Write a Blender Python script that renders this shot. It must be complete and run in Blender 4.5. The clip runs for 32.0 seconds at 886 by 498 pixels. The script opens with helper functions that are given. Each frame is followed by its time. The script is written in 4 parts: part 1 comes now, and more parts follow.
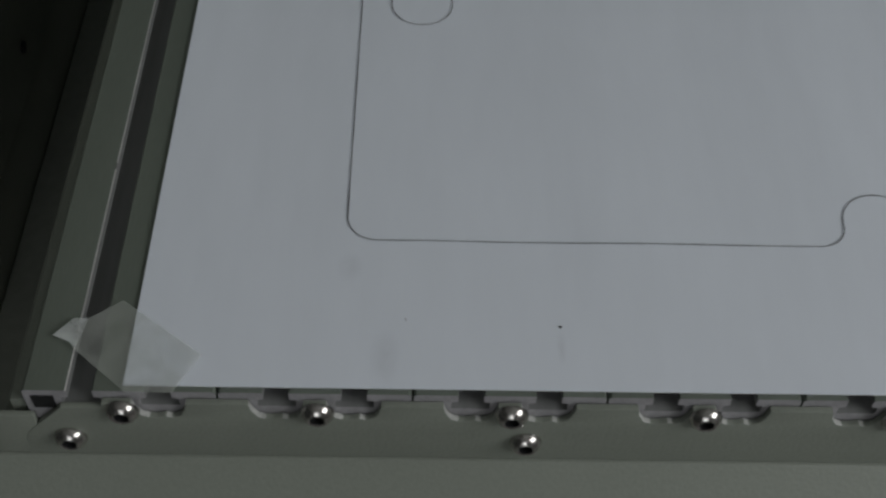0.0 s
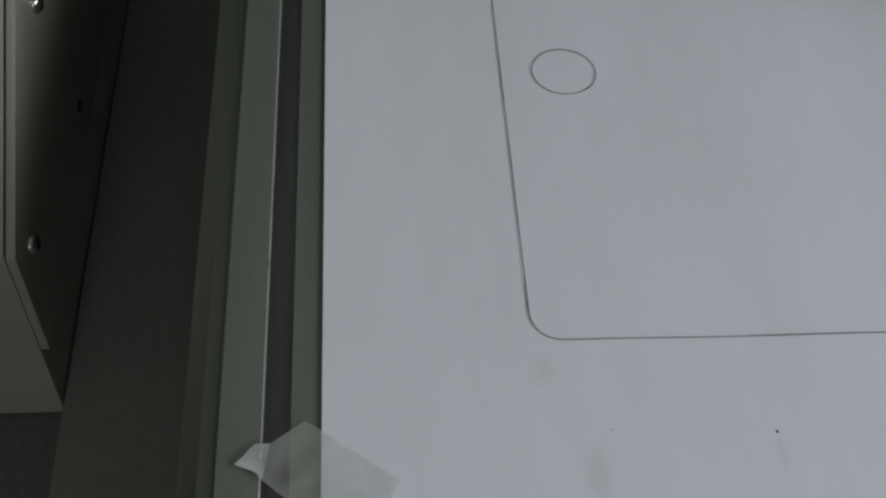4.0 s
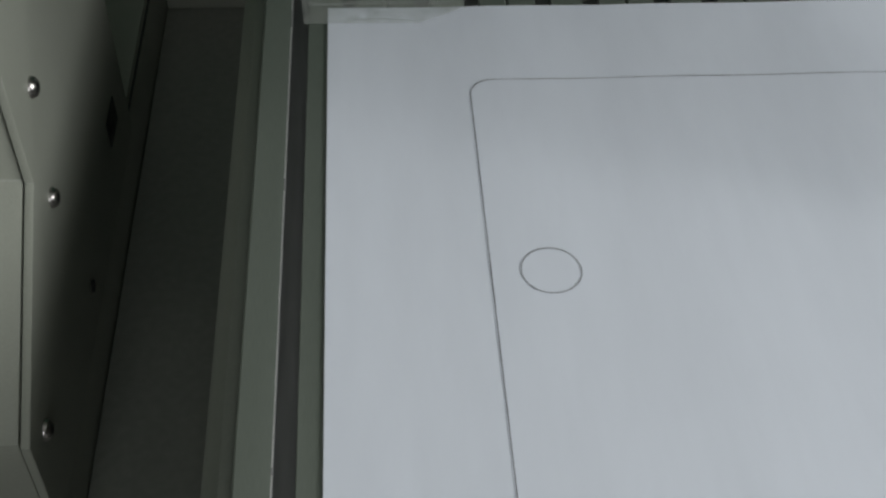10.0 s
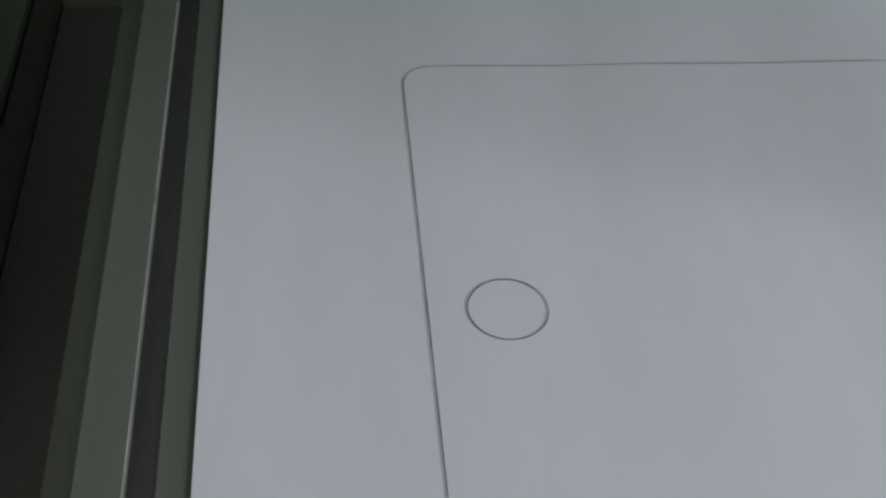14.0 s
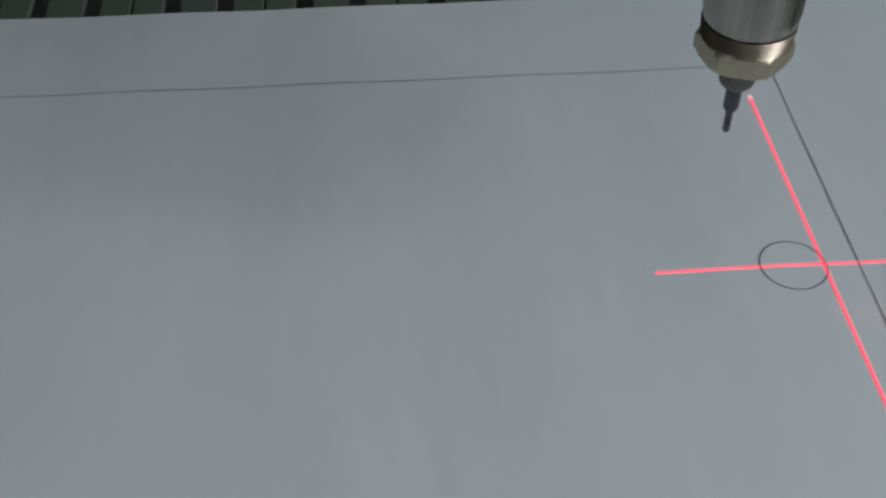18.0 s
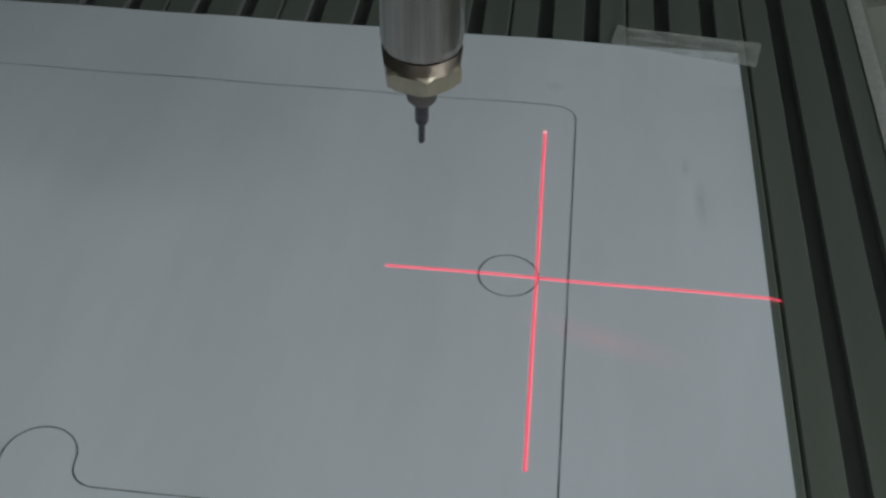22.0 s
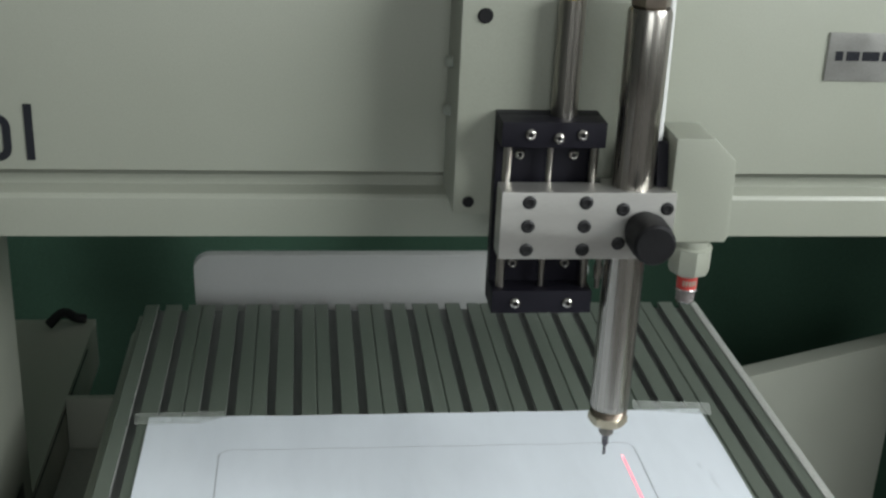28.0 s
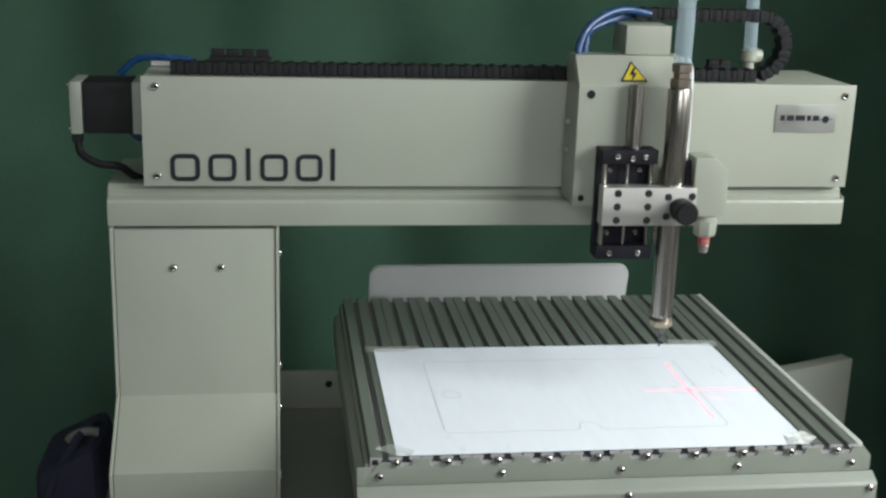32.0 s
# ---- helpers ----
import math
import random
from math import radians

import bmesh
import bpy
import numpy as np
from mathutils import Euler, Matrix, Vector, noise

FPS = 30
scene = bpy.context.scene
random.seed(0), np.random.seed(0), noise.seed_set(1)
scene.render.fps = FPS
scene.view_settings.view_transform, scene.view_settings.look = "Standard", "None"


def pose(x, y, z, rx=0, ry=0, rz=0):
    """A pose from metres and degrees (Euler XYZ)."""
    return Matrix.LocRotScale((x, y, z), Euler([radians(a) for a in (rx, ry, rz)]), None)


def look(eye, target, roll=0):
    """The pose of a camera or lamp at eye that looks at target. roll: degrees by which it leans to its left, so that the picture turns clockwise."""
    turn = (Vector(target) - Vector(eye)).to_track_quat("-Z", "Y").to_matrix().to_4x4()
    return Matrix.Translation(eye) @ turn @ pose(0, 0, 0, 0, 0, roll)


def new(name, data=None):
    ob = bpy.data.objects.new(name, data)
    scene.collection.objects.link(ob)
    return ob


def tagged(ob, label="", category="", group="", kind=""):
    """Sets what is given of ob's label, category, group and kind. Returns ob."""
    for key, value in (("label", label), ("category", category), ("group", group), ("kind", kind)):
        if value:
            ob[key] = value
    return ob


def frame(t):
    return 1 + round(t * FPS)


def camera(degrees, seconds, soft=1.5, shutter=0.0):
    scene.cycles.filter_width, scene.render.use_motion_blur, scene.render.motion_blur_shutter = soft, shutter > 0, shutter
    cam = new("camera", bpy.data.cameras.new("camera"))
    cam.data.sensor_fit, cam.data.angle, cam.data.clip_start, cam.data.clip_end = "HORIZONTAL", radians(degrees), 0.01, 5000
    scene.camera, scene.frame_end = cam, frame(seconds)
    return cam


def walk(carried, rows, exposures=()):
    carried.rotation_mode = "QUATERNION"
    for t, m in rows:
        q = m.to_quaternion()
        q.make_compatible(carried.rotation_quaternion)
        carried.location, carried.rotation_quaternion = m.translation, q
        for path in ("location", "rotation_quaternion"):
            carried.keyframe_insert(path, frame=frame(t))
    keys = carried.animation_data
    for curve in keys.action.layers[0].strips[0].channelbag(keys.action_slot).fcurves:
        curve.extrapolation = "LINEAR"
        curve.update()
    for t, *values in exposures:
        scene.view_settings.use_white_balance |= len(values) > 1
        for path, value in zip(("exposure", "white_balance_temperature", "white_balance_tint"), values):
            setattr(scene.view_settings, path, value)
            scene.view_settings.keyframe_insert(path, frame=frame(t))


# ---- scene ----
cam = camera(40.07, 32.0, soft=2.6)
# seconds, eye, target, roll
PATH = [
    (0, (0.0776, -0.1650, 0.2650), (0.0831, 0.1463, -0.1262), 1.62),
    (1, (0.0552, -0.1429, 0.2432), (0.0732, 0.1716, -0.1450), 3.03),
    (2, (0.0291, -0.1324, 0.2421), (0.0586, 0.1819, -0.1456), 3.61),
    (3, (0.0167, -0.1300, 0.2508), (0.0497, 0.1824, -0.1382), 3.46),
    (3.5, (0.0126, -0.1283, 0.2563), (0.0452, 0.1817, -0.1346), 3.56),
    (5.5, (0.0110, -0.1216, 0.2690), (0.0358, 0.1875, -0.1232), 2.46),
    (6, (0.0109, -0.1193, 0.2693), (0.0347, 0.1892, -0.1234), 2.08),
    (7, (0.0100, -0.1198, 0.2766), (0.0346, 0.1949, -0.1111), 1.86),
    (7.5, (0.0165, -0.1210, 0.2829), (0.0392, 0.2075, -0.0934), 0.52),
    (8, (0.0201, -0.1210, 0.2886), (0.0446, 0.2165, -0.0795), 0.53),
    (8.5, (0.0203, -0.1222, 0.2911), (0.0473, 0.2216, -0.0710), 0.96),
    (9, (0.0191, -0.1202, 0.2908), (0.0480, 0.2250, -0.0697), 1.44),
    (10, (0.0165, -0.1178, 0.2939), (0.0443, 0.2253, -0.0688), 1.74),
    (11, (0.0177, -0.1086, 0.2930), (0.0457, 0.2356, -0.0686), 1.57),
    (11.5, (0.0168, -0.0936, 0.2793), (0.0434, 0.2512, -0.0818), 1.58),
    (12, (0.0181, -0.0773, 0.2579), (0.0508, 0.2645, -0.1056), 2.04),
    (13, (0.0238, -0.0606, 0.2322), (0.0689, 0.2849, -0.1265), 3.37),
    (13.5, (0.0251, -0.0542, 0.2224), (0.0756, 0.2952, -0.1317), 4.13),
    (15.5, (0.0533, -0.0463, 0.2188), (0.0822, 0.3089, -0.1319), 2.66),
    (16, (0.0638, -0.0496, 0.2274), (0.0800, 0.3050, -0.1247), 1.70),
    (16.5, (0.0858, -0.0610, 0.2325), (0.0907, 0.2992, -0.1142), 0.62),
    (17, (0.1225, -0.0776, 0.2405), (0.1304, 0.2836, -0.1051), 0.09),
    (17.5, (0.1731, -0.0937, 0.2566), (0.1901, 0.2621, -0.0943), -0.14),
    (18, (0.2085, -0.0971, 0.2551), (0.2390, 0.2597, -0.0939), 0.52),
    (18.5, (0.2475, -0.1008, 0.2561), (0.2800, 0.2553, -0.0934), 0.81),
    (19, (0.2731, -0.1097, 0.2603), (0.3003, 0.2455, -0.0906), 1.45),
    (20, (0.2957, -0.1314, 0.2674), (0.3046, 0.2319, -0.0760), 2.54),
    (21, (0.3225, -0.1409, 0.2736), (0.3078, 0.2240, -0.0680), 1.62),
    (22, (0.3397, -0.1471, 0.2780), (0.3049, 0.2225, -0.0569), 1.29),
    (23, (0.3463, -0.1534, 0.2818), (0.3013, 0.2165, -0.0516), 1.19),
    (23.5, (0.3495, -0.1632, 0.2864), (0.3011, 0.2087, -0.0443), 0.70),
    (24, (0.3478, -0.1800, 0.2968), (0.3008, 0.1939, -0.0319), 0.30),
    (24.5, (0.3437, -0.1941, 0.3097), (0.3029, 0.1832, -0.0158), 0.40),
    (25, (0.3244, -0.2088, 0.3242), (0.2974, 0.1725, 0.0018), 0.83),
    (25.5, (0.2819, -0.2384, 0.3417), (0.2882, 0.1516, 0.0289), 1.56),
    (26, (0.2375, -0.2825, 0.3763), (0.2662, 0.1216, 0.0833), 1.58),
    (26.5, (0.1833, -0.3386, 0.3848), (0.2272, 0.0904, 0.1319), 1.28),
    (28.5, (0.1121, -0.6037, 0.4808), (0.1683, -0.1423, 0.2966), 2.93),
    (29, (0.1358, -0.7197, 0.4878), (0.1586, -0.2557, 0.3028), 1.61),
    (29.5, (0.1256, -0.7824, 0.5080), (0.1467, -0.3104, 0.3442), 0.96),
    (30, (0.0475, -0.8427, 0.5140), (0.0831, -0.3707, 0.3529), 0.40),
    (30.5, (-0.0215, -0.9104, 0.5032), (0.0210, -0.4365, 0.3495), -0.52),
    (31, (-0.0718, -0.9649, 0.5084), (-0.0155, -0.4924, 0.3548), -0.21),
    (31.5, (-0.1010, -1.0227, 0.5110), (-0.0371, -0.5479, 0.3679), 0.29),
    (32, (-0.1130, -1.0739, 0.5089), (-0.0456, -0.5968, 0.3751), 1.84),
]
EXPOSURES = [(0, -1.42, 6600, 13), (3.5, -1.15, 6600, 13), (6, -0.60, 6600, 13), (11.5, -0.56, 6600, 13), (13, -0.75, 6600, 13), (15.5, -1.08, 6600, 13), (17, -1.2, 6450, 9), (20, -1.64, 6450, 7), (24.5, -1.54, 6450, 7), (26, -1.03, 6550, 8), (28.5, 0.05, 6600, 9), (32, 0.27, 6600, 9)]
walk(cam, [(t, look(e, g, r)) for t, e, g, r in PATH], EXPOSURES)

# ---------------- light ----------------
world = bpy.data.worlds.new("sky")
scene.world = world
world.use_nodes = True
sky = world.node_tree.nodes.new("ShaderNodeTexSky")
sky.sky_type, sky.sun_disc = "NISHITA", False
sky.sun_elevation, sky.sun_rotation = radians(40), radians(100)
world.node_tree.links.new(sky.outputs["Color"], world.node_tree.nodes["Background"].inputs["Color"])
world.node_tree.nodes["Background"].inputs["Strength"].default_value = 0.08
day = bpy.data.lights.new("window_daylight", "AREA")
day.shape, day.size, day.size_y, day.energy, day.color = "RECTANGLE", 1.20, 0.80, 50.0, (0.93, 0.97, 0.985)
lamp = new("window_daylight", day)
lamp.matrix_world = look((1.62, -0.78, 0.98), (0.2, 0.1, 0.0))
# Fill lamp added behind the camera to lift cloth and front faces.
rear = bpy.data.lights.new("rear_fill_light", "AREA")
rear.shape, rear.size, rear.size_y, rear.energy, rear.color = "RECTANGLE", 1.25, 1.2, 25.0, (0.93, 0.97, 0.985)
rear_lamp = new("rear_fill_light", rear)
rear_lamp.matrix_world = look((-0.12, -2.96, 0.95), (0.0, 0.3, 0.2))

# ---------------- helpers of this scene ----------------
def bm_box(size, at=(0, 0, 0), bevel=0.0, seg=2, rot=None):
    bm = bmesh.new()
    bmesh.ops.create_cube(bm, size=1.0)
    bmesh.ops.scale(bm, vec=size, verts=bm.verts)
    if bevel:
        bmesh.ops.bevel(bm, geom=bm.edges[:], offset=bevel, segments=seg, profile=0.7, affect="EDGES")
    if rot is not None:
        bmesh.ops.transform(bm, matrix=rot, verts=bm.verts)
    bmesh.ops.translate(bm, vec=at, verts=bm.verts)
    return bm


def span(x0, x1, y0, y1, z0, z1, bevel=0.0, seg=2):
    return bm_box((x1 - x0, y1 - y0, z1 - z0), ((x0 + x1) / 2, (y0 + y1) / 2, (z0 + z1) / 2), bevel, seg)


def bm_lathe(profile, n=32, m=None):
    """Turns (radius, height) about z; a radius of 0 closes the end."""
    bm = bmesh.new()
    rings = []
    for r, h in profile:
        if r < 1e-6:
            rings.append([bm.verts.new((0, 0, h))])
        else:
            rings.append([bm.verts.new((r * math.cos(2 * math.pi * i / n), r * math.sin(2 * math.pi * i / n), h)) for i in range(n)])
    for a, b in zip(rings, rings[1:]):
        for i in range(n):
            q = [a[i % len(a)], a[(i + 1) % len(a)], b[(i + 1) % len(b)], b[i % len(b)]]
            q = list(dict.fromkeys(q))
            if len(q) > 2:
                bm.faces.new(q)
    bmesh.ops.recalc_face_normals(bm, faces=bm.faces)
    if m is not None:
        bmesh.ops.transform(bm, matrix=m, verts=bm.verts)
    return bm


def bm_prism(outline, axis, a, b, bevel=0.0):
    """A flat outline pushed from a to b along an axis; the outline gives the other two coordinates in order."""
    bm = bmesh.new()
    def at(p, v):
        return {"x": (v, p[0], p[1]), "y": (p[0], v, p[1]), "z": (p[0], p[1], v)}[axis]
    lo = [bm.verts.new(at(p, a)) for p in outline]
    hi = [bm.verts.new(at(p, b)) for p in outline]
    bm.faces.new(lo), bm.faces.new(hi)
    for i in range(len(outline)):
        j = (i + 1) % len(outline)
        bm.faces.new((lo[i], lo[j], hi[j], hi[i]))
    bmesh.ops.recalc_face_normals(bm, faces=bm.faces)
    if bevel:
        bmesh.ops.bevel(bm, geom=bm.edges[:], offset=bevel, segments=2, profile=0.7, affect="EDGES")
    return bm


def smooth_path(points, per=8):
    """A smooth way through a few points."""
    pts = [Vector(p) for p in points]
    pts = [2 * pts[0] - pts[1]] + pts + [2 * pts[-1] - pts[-2]]
    out = []
    for p0, p1, p2, p3 in zip(pts, pts[1:], pts[2:], pts[3:]):
        for k in range(per):
            t = k / per
            out.append(0.5 * (2 * p1 + (p2 - p0) * t + (2 * p0 - 5 * p1 + 4 * p2 - p3) * t * t + (3 * p1 - p0 - 3 * p2 + p3) * t ** 3))
    return out + [pts[-2]]


def bm_tube(points, r, n=12, per=8):
    path = smooth_path(points, per)
    bm = bmesh.new()
    rings, up = [], None
    for i, p in enumerate(path):
        d = (path[min(i + 1, len(path) - 1)] - path[max(i - 1, 0)]).normalized()
        if up is None:
            up = d.orthogonal().normalized()
        up = (up - d * up.dot(d)).normalized()
        side = d.cross(up)
        rings.append([bm.verts.new(p + r * (math.cos(2 * math.pi * k / n) * up + math.sin(2 * math.pi * k / n) * side)) for k in range(n)])
    for a, b in zip(rings, rings[1:]):
        for k in range(n):
            bm.faces.new((a[k], a[(k + 1) % n], b[(k + 1) % n], b[k]))
    bm.faces.new(rings[0]), bm.faces.new(rings[-1])
    bmesh.ops.recalc_face_normals(bm, faces=bm.faces)
    return bm


def join(*bms):
    out = bmesh.new()
    for b in bms:
        me = bpy.data.meshes.new("tmp")
        b.to_mesh(me)
        b.free()
        out.from_mesh(me)
        bpy.data.meshes.remove(me)
    return out


def mesh_of(name, bm, material, smooth=True):
    me = bpy.data.meshes.new(name)
    bm.to_mesh(me)
    bm.free()
    me.materials.append(material)
    if smooth and me.polygons:
        me.shade_smooth()
        me.set_sharp_from_angle(angle=radians(32))
    return me


def part(name, bm, material, parent=None, label="", smooth=True):
    me = bm if isinstance(bm, bpy.types.Mesh) else mesh_of(name, bm, material, smooth)
    ob = new(name, me)
    if parent is not None:
        ob.parent = parent
    if label:
        ob["label"] = label
    return ob


def thing(name, label, category, at=(0, 0, 0), group="", kind=""):
    ob = new(name)
    ob.location = at
    ob.empty_display_size = 0.02
    return tagged(ob, label, category, group, kind)


def single(name, bm, material, label, category, group="", kind="", smooth=True):
    return tagged(part(name, bm, material, None, "", smooth), label, category, group, kind)


def place(name, me, m, parent=None):
    ob = new(name, me)
    if parent is not None:
        ob.parent = parent
    ob.matrix_basis = m
    return ob


# ---------------- materials ----------------
def material(name, base, rough=0.5, metal=0.0, var=0.12, scale=30.0, fine=400.0, bump=0.02, spec=0.5, stretch=(1, 1, 1),
             rough_var=0.12, coat=0.0, per_object=0.0):
    mt = bpy.data.materials.new(name)
    mt.use_nodes = True
    nt = mt.node_tree
    N, L = nt.nodes, nt.links
    bs = N["Principled BSDF"]
    bs.inputs["Metallic"].default_value = metal
    bs.inputs["Specular IOR Level"].default_value = spec
    bs.inputs["Coat Weight"].default_value = coat
    tc = N.new("ShaderNodeTexCoord")
    mp = N.new("ShaderNodeMapping")
    mp.inputs["Scale"].default_value = stretch
    L.new(tc.outputs["Object"], mp.inputs["Vector"])
    n1 = N.new("ShaderNodeTexNoise")
    n1.inputs["Scale"].default_value, n1.inputs["Detail"].default_value = scale, 5
    n2 = N.new("ShaderNodeTexNoise")
    n2.inputs["Scale"].default_value, n2.inputs["Detail"].default_value = fine, 3
    L.new(mp.outputs["Vector"], n1.inputs["Vector"])
    L.new(mp.outputs["Vector"], n2.inputs["Vector"])
    mix = N.new("ShaderNodeMath")
    mix.operation = "MULTIPLY_ADD"
    mix.inputs[1].default_value = 0.5
    L.new(n2.outputs["Fac"], mix.inputs[0])
    half = N.new("ShaderNodeMath")
    half.operation = "MULTIPLY"
    half.inputs[1].default_value = 0.5
    L.new(n1.outputs["Fac"], half.inputs[0])
    L.new(half.outputs[0], mix.inputs[2])
    ramp = N.new("ShaderNodeValToRGB")
    lo, hi = [c * (1 - var) for c in base], [min(1, c * (1 + var)) for c in base]
    ramp.color_ramp.elements[0].position, ramp.color_ramp.elements[0].color = 0.35, (*lo, 1)
    ramp.color_ramp.elements[1].position, ramp.color_ramp.elements[1].color = 0.65, (*hi, 1)
    L.new(mix.outputs[0], ramp.inputs["Fac"])
    colour = ramp.outputs["Color"]
    if per_object:
        info = N.new("ShaderNodeObjectInfo")
        hs = N.new("ShaderNodeHueSaturation")
        rng = N.new("ShaderNodeMapRange")
        rng.inputs["To Min"].default_value, rng.inputs["To Max"].default_value = 1 - per_object, 1 + per_object
        L.new(info.outputs["Random"], rng.inputs["Value"])
        L.new(rng.outputs["Result"], hs.inputs["Value"])
        L.new(colour, hs.inputs["Color"])
        colour = hs.outputs["Color"]
    L.new(colour, bs.inputs["Base Color"])
    rr = N.new("ShaderNodeMapRange")
    rr.inputs["From Min"].default_value, rr.inputs["From Max"].default_value = 0.3, 0.7
    rr.inputs["To Min"].default_value, rr.inputs["To Max"].default_value = max(0.03, rough - rough_var), min(1, rough + rough_var)
    L.new(n1.outputs["Fac"], rr.inputs["Value"])
    L.new(rr.outputs["Result"], bs.inputs["Roughness"])
    if bump:
        bp = N.new("ShaderNodeBump")
        bp.inputs["Strength"].default_value, bp.inputs["Distance"].default_value = bump * 4, 0.0006
        L.new(n2.outputs["Fac"], bp.inputs["Height"])
        L.new(bp.outputs["Normal"], bs.inputs["Normal"])
    return mt


def clear_material(name, base, alpha, rough, uneven=0.4):
    mt = material(name, base, rough, 0, 0.08, 60, 300, 0.02)
    nt = mt.node_tree
    tc, ns, rg = nt.nodes.new("ShaderNodeTexCoord"), nt.nodes.new("ShaderNodeTexNoise"), nt.nodes.new("ShaderNodeMapRange")
    ns.inputs["Scale"].default_value, ns.inputs["Detail"].default_value = 130, 4
    rg.inputs["From Min"].default_value, rg.inputs["From Max"].default_value = 0.3, 0.7
    rg.inputs["To Min"].default_value, rg.inputs["To Max"].default_value = alpha * (1 - uneven), alpha * (1 + uneven)
    nt.links.new(tc.outputs["Object"], ns.inputs["Vector"])
    nt.links.new(ns.outputs["Fac"], rg.inputs["Value"])
    nt.links.new(rg.outputs["Result"], nt.nodes["Principled BSDF"].inputs["Alpha"])
    return mt


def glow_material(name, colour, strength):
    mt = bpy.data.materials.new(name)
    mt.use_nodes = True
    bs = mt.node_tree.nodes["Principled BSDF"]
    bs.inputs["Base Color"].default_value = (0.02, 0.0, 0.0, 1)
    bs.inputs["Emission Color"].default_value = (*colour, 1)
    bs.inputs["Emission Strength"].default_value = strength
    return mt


WHITE = material("powder_coat_white", (0.272, 0.286, 0.238), 0.42, 0, 0.05, 9, 900, 0.05)
CABINET = material("cabinet_off_white", (0.32, 0.335, 0.285), 0.5, 0, 0.06, 7, 700, 0.04)
# Rough notch rims, and light painted into the bed's right edge strip.
CHIPPED_LIT = material("rough_cut_and_lit_paint", (0.44, 0.45, 0.42), 0.6, 0.1, 0.18, 260, 1500, 0.2)
COVER = material("powder_coat_grey_white", (0.206, 0.226, 0.190), 0.45, 0, 0.06, 9, 900, 0.05)
ALU = material("anodised_aluminium", (0.192, 0.220, 0.186), 0.45, 0.4, 0.10, 12, 700, 0.03, stretch=(6, 0.25, 6), per_object=0.05)
BARE = material("bare_metal_glint", (0.80, 0.80, 0.77), 0.35, 0.7, 0.15, 60, 700, 0.02)
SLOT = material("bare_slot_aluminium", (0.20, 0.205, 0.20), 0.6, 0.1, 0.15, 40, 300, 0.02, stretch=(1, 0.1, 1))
CUT = material("saw_cut_aluminium", (0.36, 0.355, 0.365), 0.5, 0.3, 0.15, 200, 900, 0.05)
# Lengthwise streaks in the colour paint the reflection bands of polished metal.
STEEL = material("polished_steel", (0.385, 0.365, 0.335), 0.28, 1.0, 0.18, 14, 60, 0.0, stretch=(11, 11, 0.04), rough_var=0.04)
BRUSHED = material("brushed_aluminium", (0.52, 0.515, 0.49), 0.40, 0.85, 0.07, 16, 700, 0.03, stretch=(0.3, 4, 4))
SCREW = material("zinc_screw", (0.46, 0.445, 0.42), 0.22, 0.95, 0.15, 120, 900, 0.03)
# Near-black: black caps, and the shade painted inside sockets and holes.
DARKHOLE = material("black_cap_hole_shade", (0.012, 0.012, 0.013), 0.5, 0.3, 0.2, 200, 900, 0.0)
BLACK = material("black_anodised", (0.008, 0.0075, 0.012), 0.5, 0.1, 0.2, 40, 700, 0.03, spec=0.2)
RUBBER = material("black_plastic", (0.007, 0.007, 0.008), 0.6, 0, 0.25, 40, 500, 0.05, spec=0.22)
BRONZE = material("dark_nut_metal", (0.30, 0.255, 0.215), 0.34, 1.0, 0.10, 60, 500, 0.03)
KNURL = material("knurled_steel", (0.17, 0.16, 0.145), 0.4, 0.8, 0.2, 200, 1500, 0.1)
BRASS = material("nickel_brass", (0.52, 0.47, 0.36), 0.42, 0.85, 0.10, 60, 500, 0.03)
CARBIDE = material("carbide_bit", (0.10, 0.10, 0.11), 0.3, 0.9, 0.15, 90, 900, 0.05)
PAPER = material("white_paper", (0.755, 0.805, 0.862), 0.75, 0, 0.024, 16, 60, 0.05, spec=0.2, stretch=(1.6, 0.35, 1))
INK = material("graphite_line", (0.075, 0.075, 0.08), 0.6, 0, 0.35, 150, 900, 0.0)
TAPE = clear_material("clear_tape", (0.66, 0.70, 0.64), 0.16, 0.35)
TAPE_FOLDED = clear_material("folded_tape", (0.72, 0.76, 0.72), 0.23, 0.3)
TAPE_WHITE = clear_material("crumpled_tape", (0.80, 0.83, 0.80), 0.55, 0.4)
TAPE_SCRAP = clear_material("torn_tape", (0.74, 0.78, 0.76), 0.36, 0.3)
GREEN = material("green_cloth", (0.035, 0.075, 0.051), 0.9, 0, 0.24, 5, 500, 0.15, spec=0.15)
PLATE = material("dull_plate_metal", (0.27, 0.27, 0.255), 0.4, 0.5, 0.12, 40, 700, 0.02)
LAPTOP = material("silver_plastic", (0.52, 0.53, 0.52), 0.45, 0.05, 0.05, 12, 800, 0.02)
RED = material("red_label", (0.43, 0.045, 0.038), 0.4, 0, 0.08, 80, 600, 0.0)
CLEARTIP = material("lens_barrel", (0.30, 0.275, 0.27), 0.2, 0.6, 0.1, 90, 600, 0.0)
YELLOW = material("yellow_label", (0.52, 0.41, 0.025), 0.45, 0, 0.06, 60, 600, 0.0)
LETTER = material("black_print", (0.014, 0.015, 0.019), 0.6, 0, 0.15, 60, 600, 0.0, spec=0.15)
BLUE = material("blue_hose", (0.009, 0.048, 0.14), 0.28, 0, 0.10, 60, 500, 0.0)
CLEARBLUE = clear_material("clear_blue_hose", (0.42, 0.53, 0.58), 0.36, 0.15, 0.0)
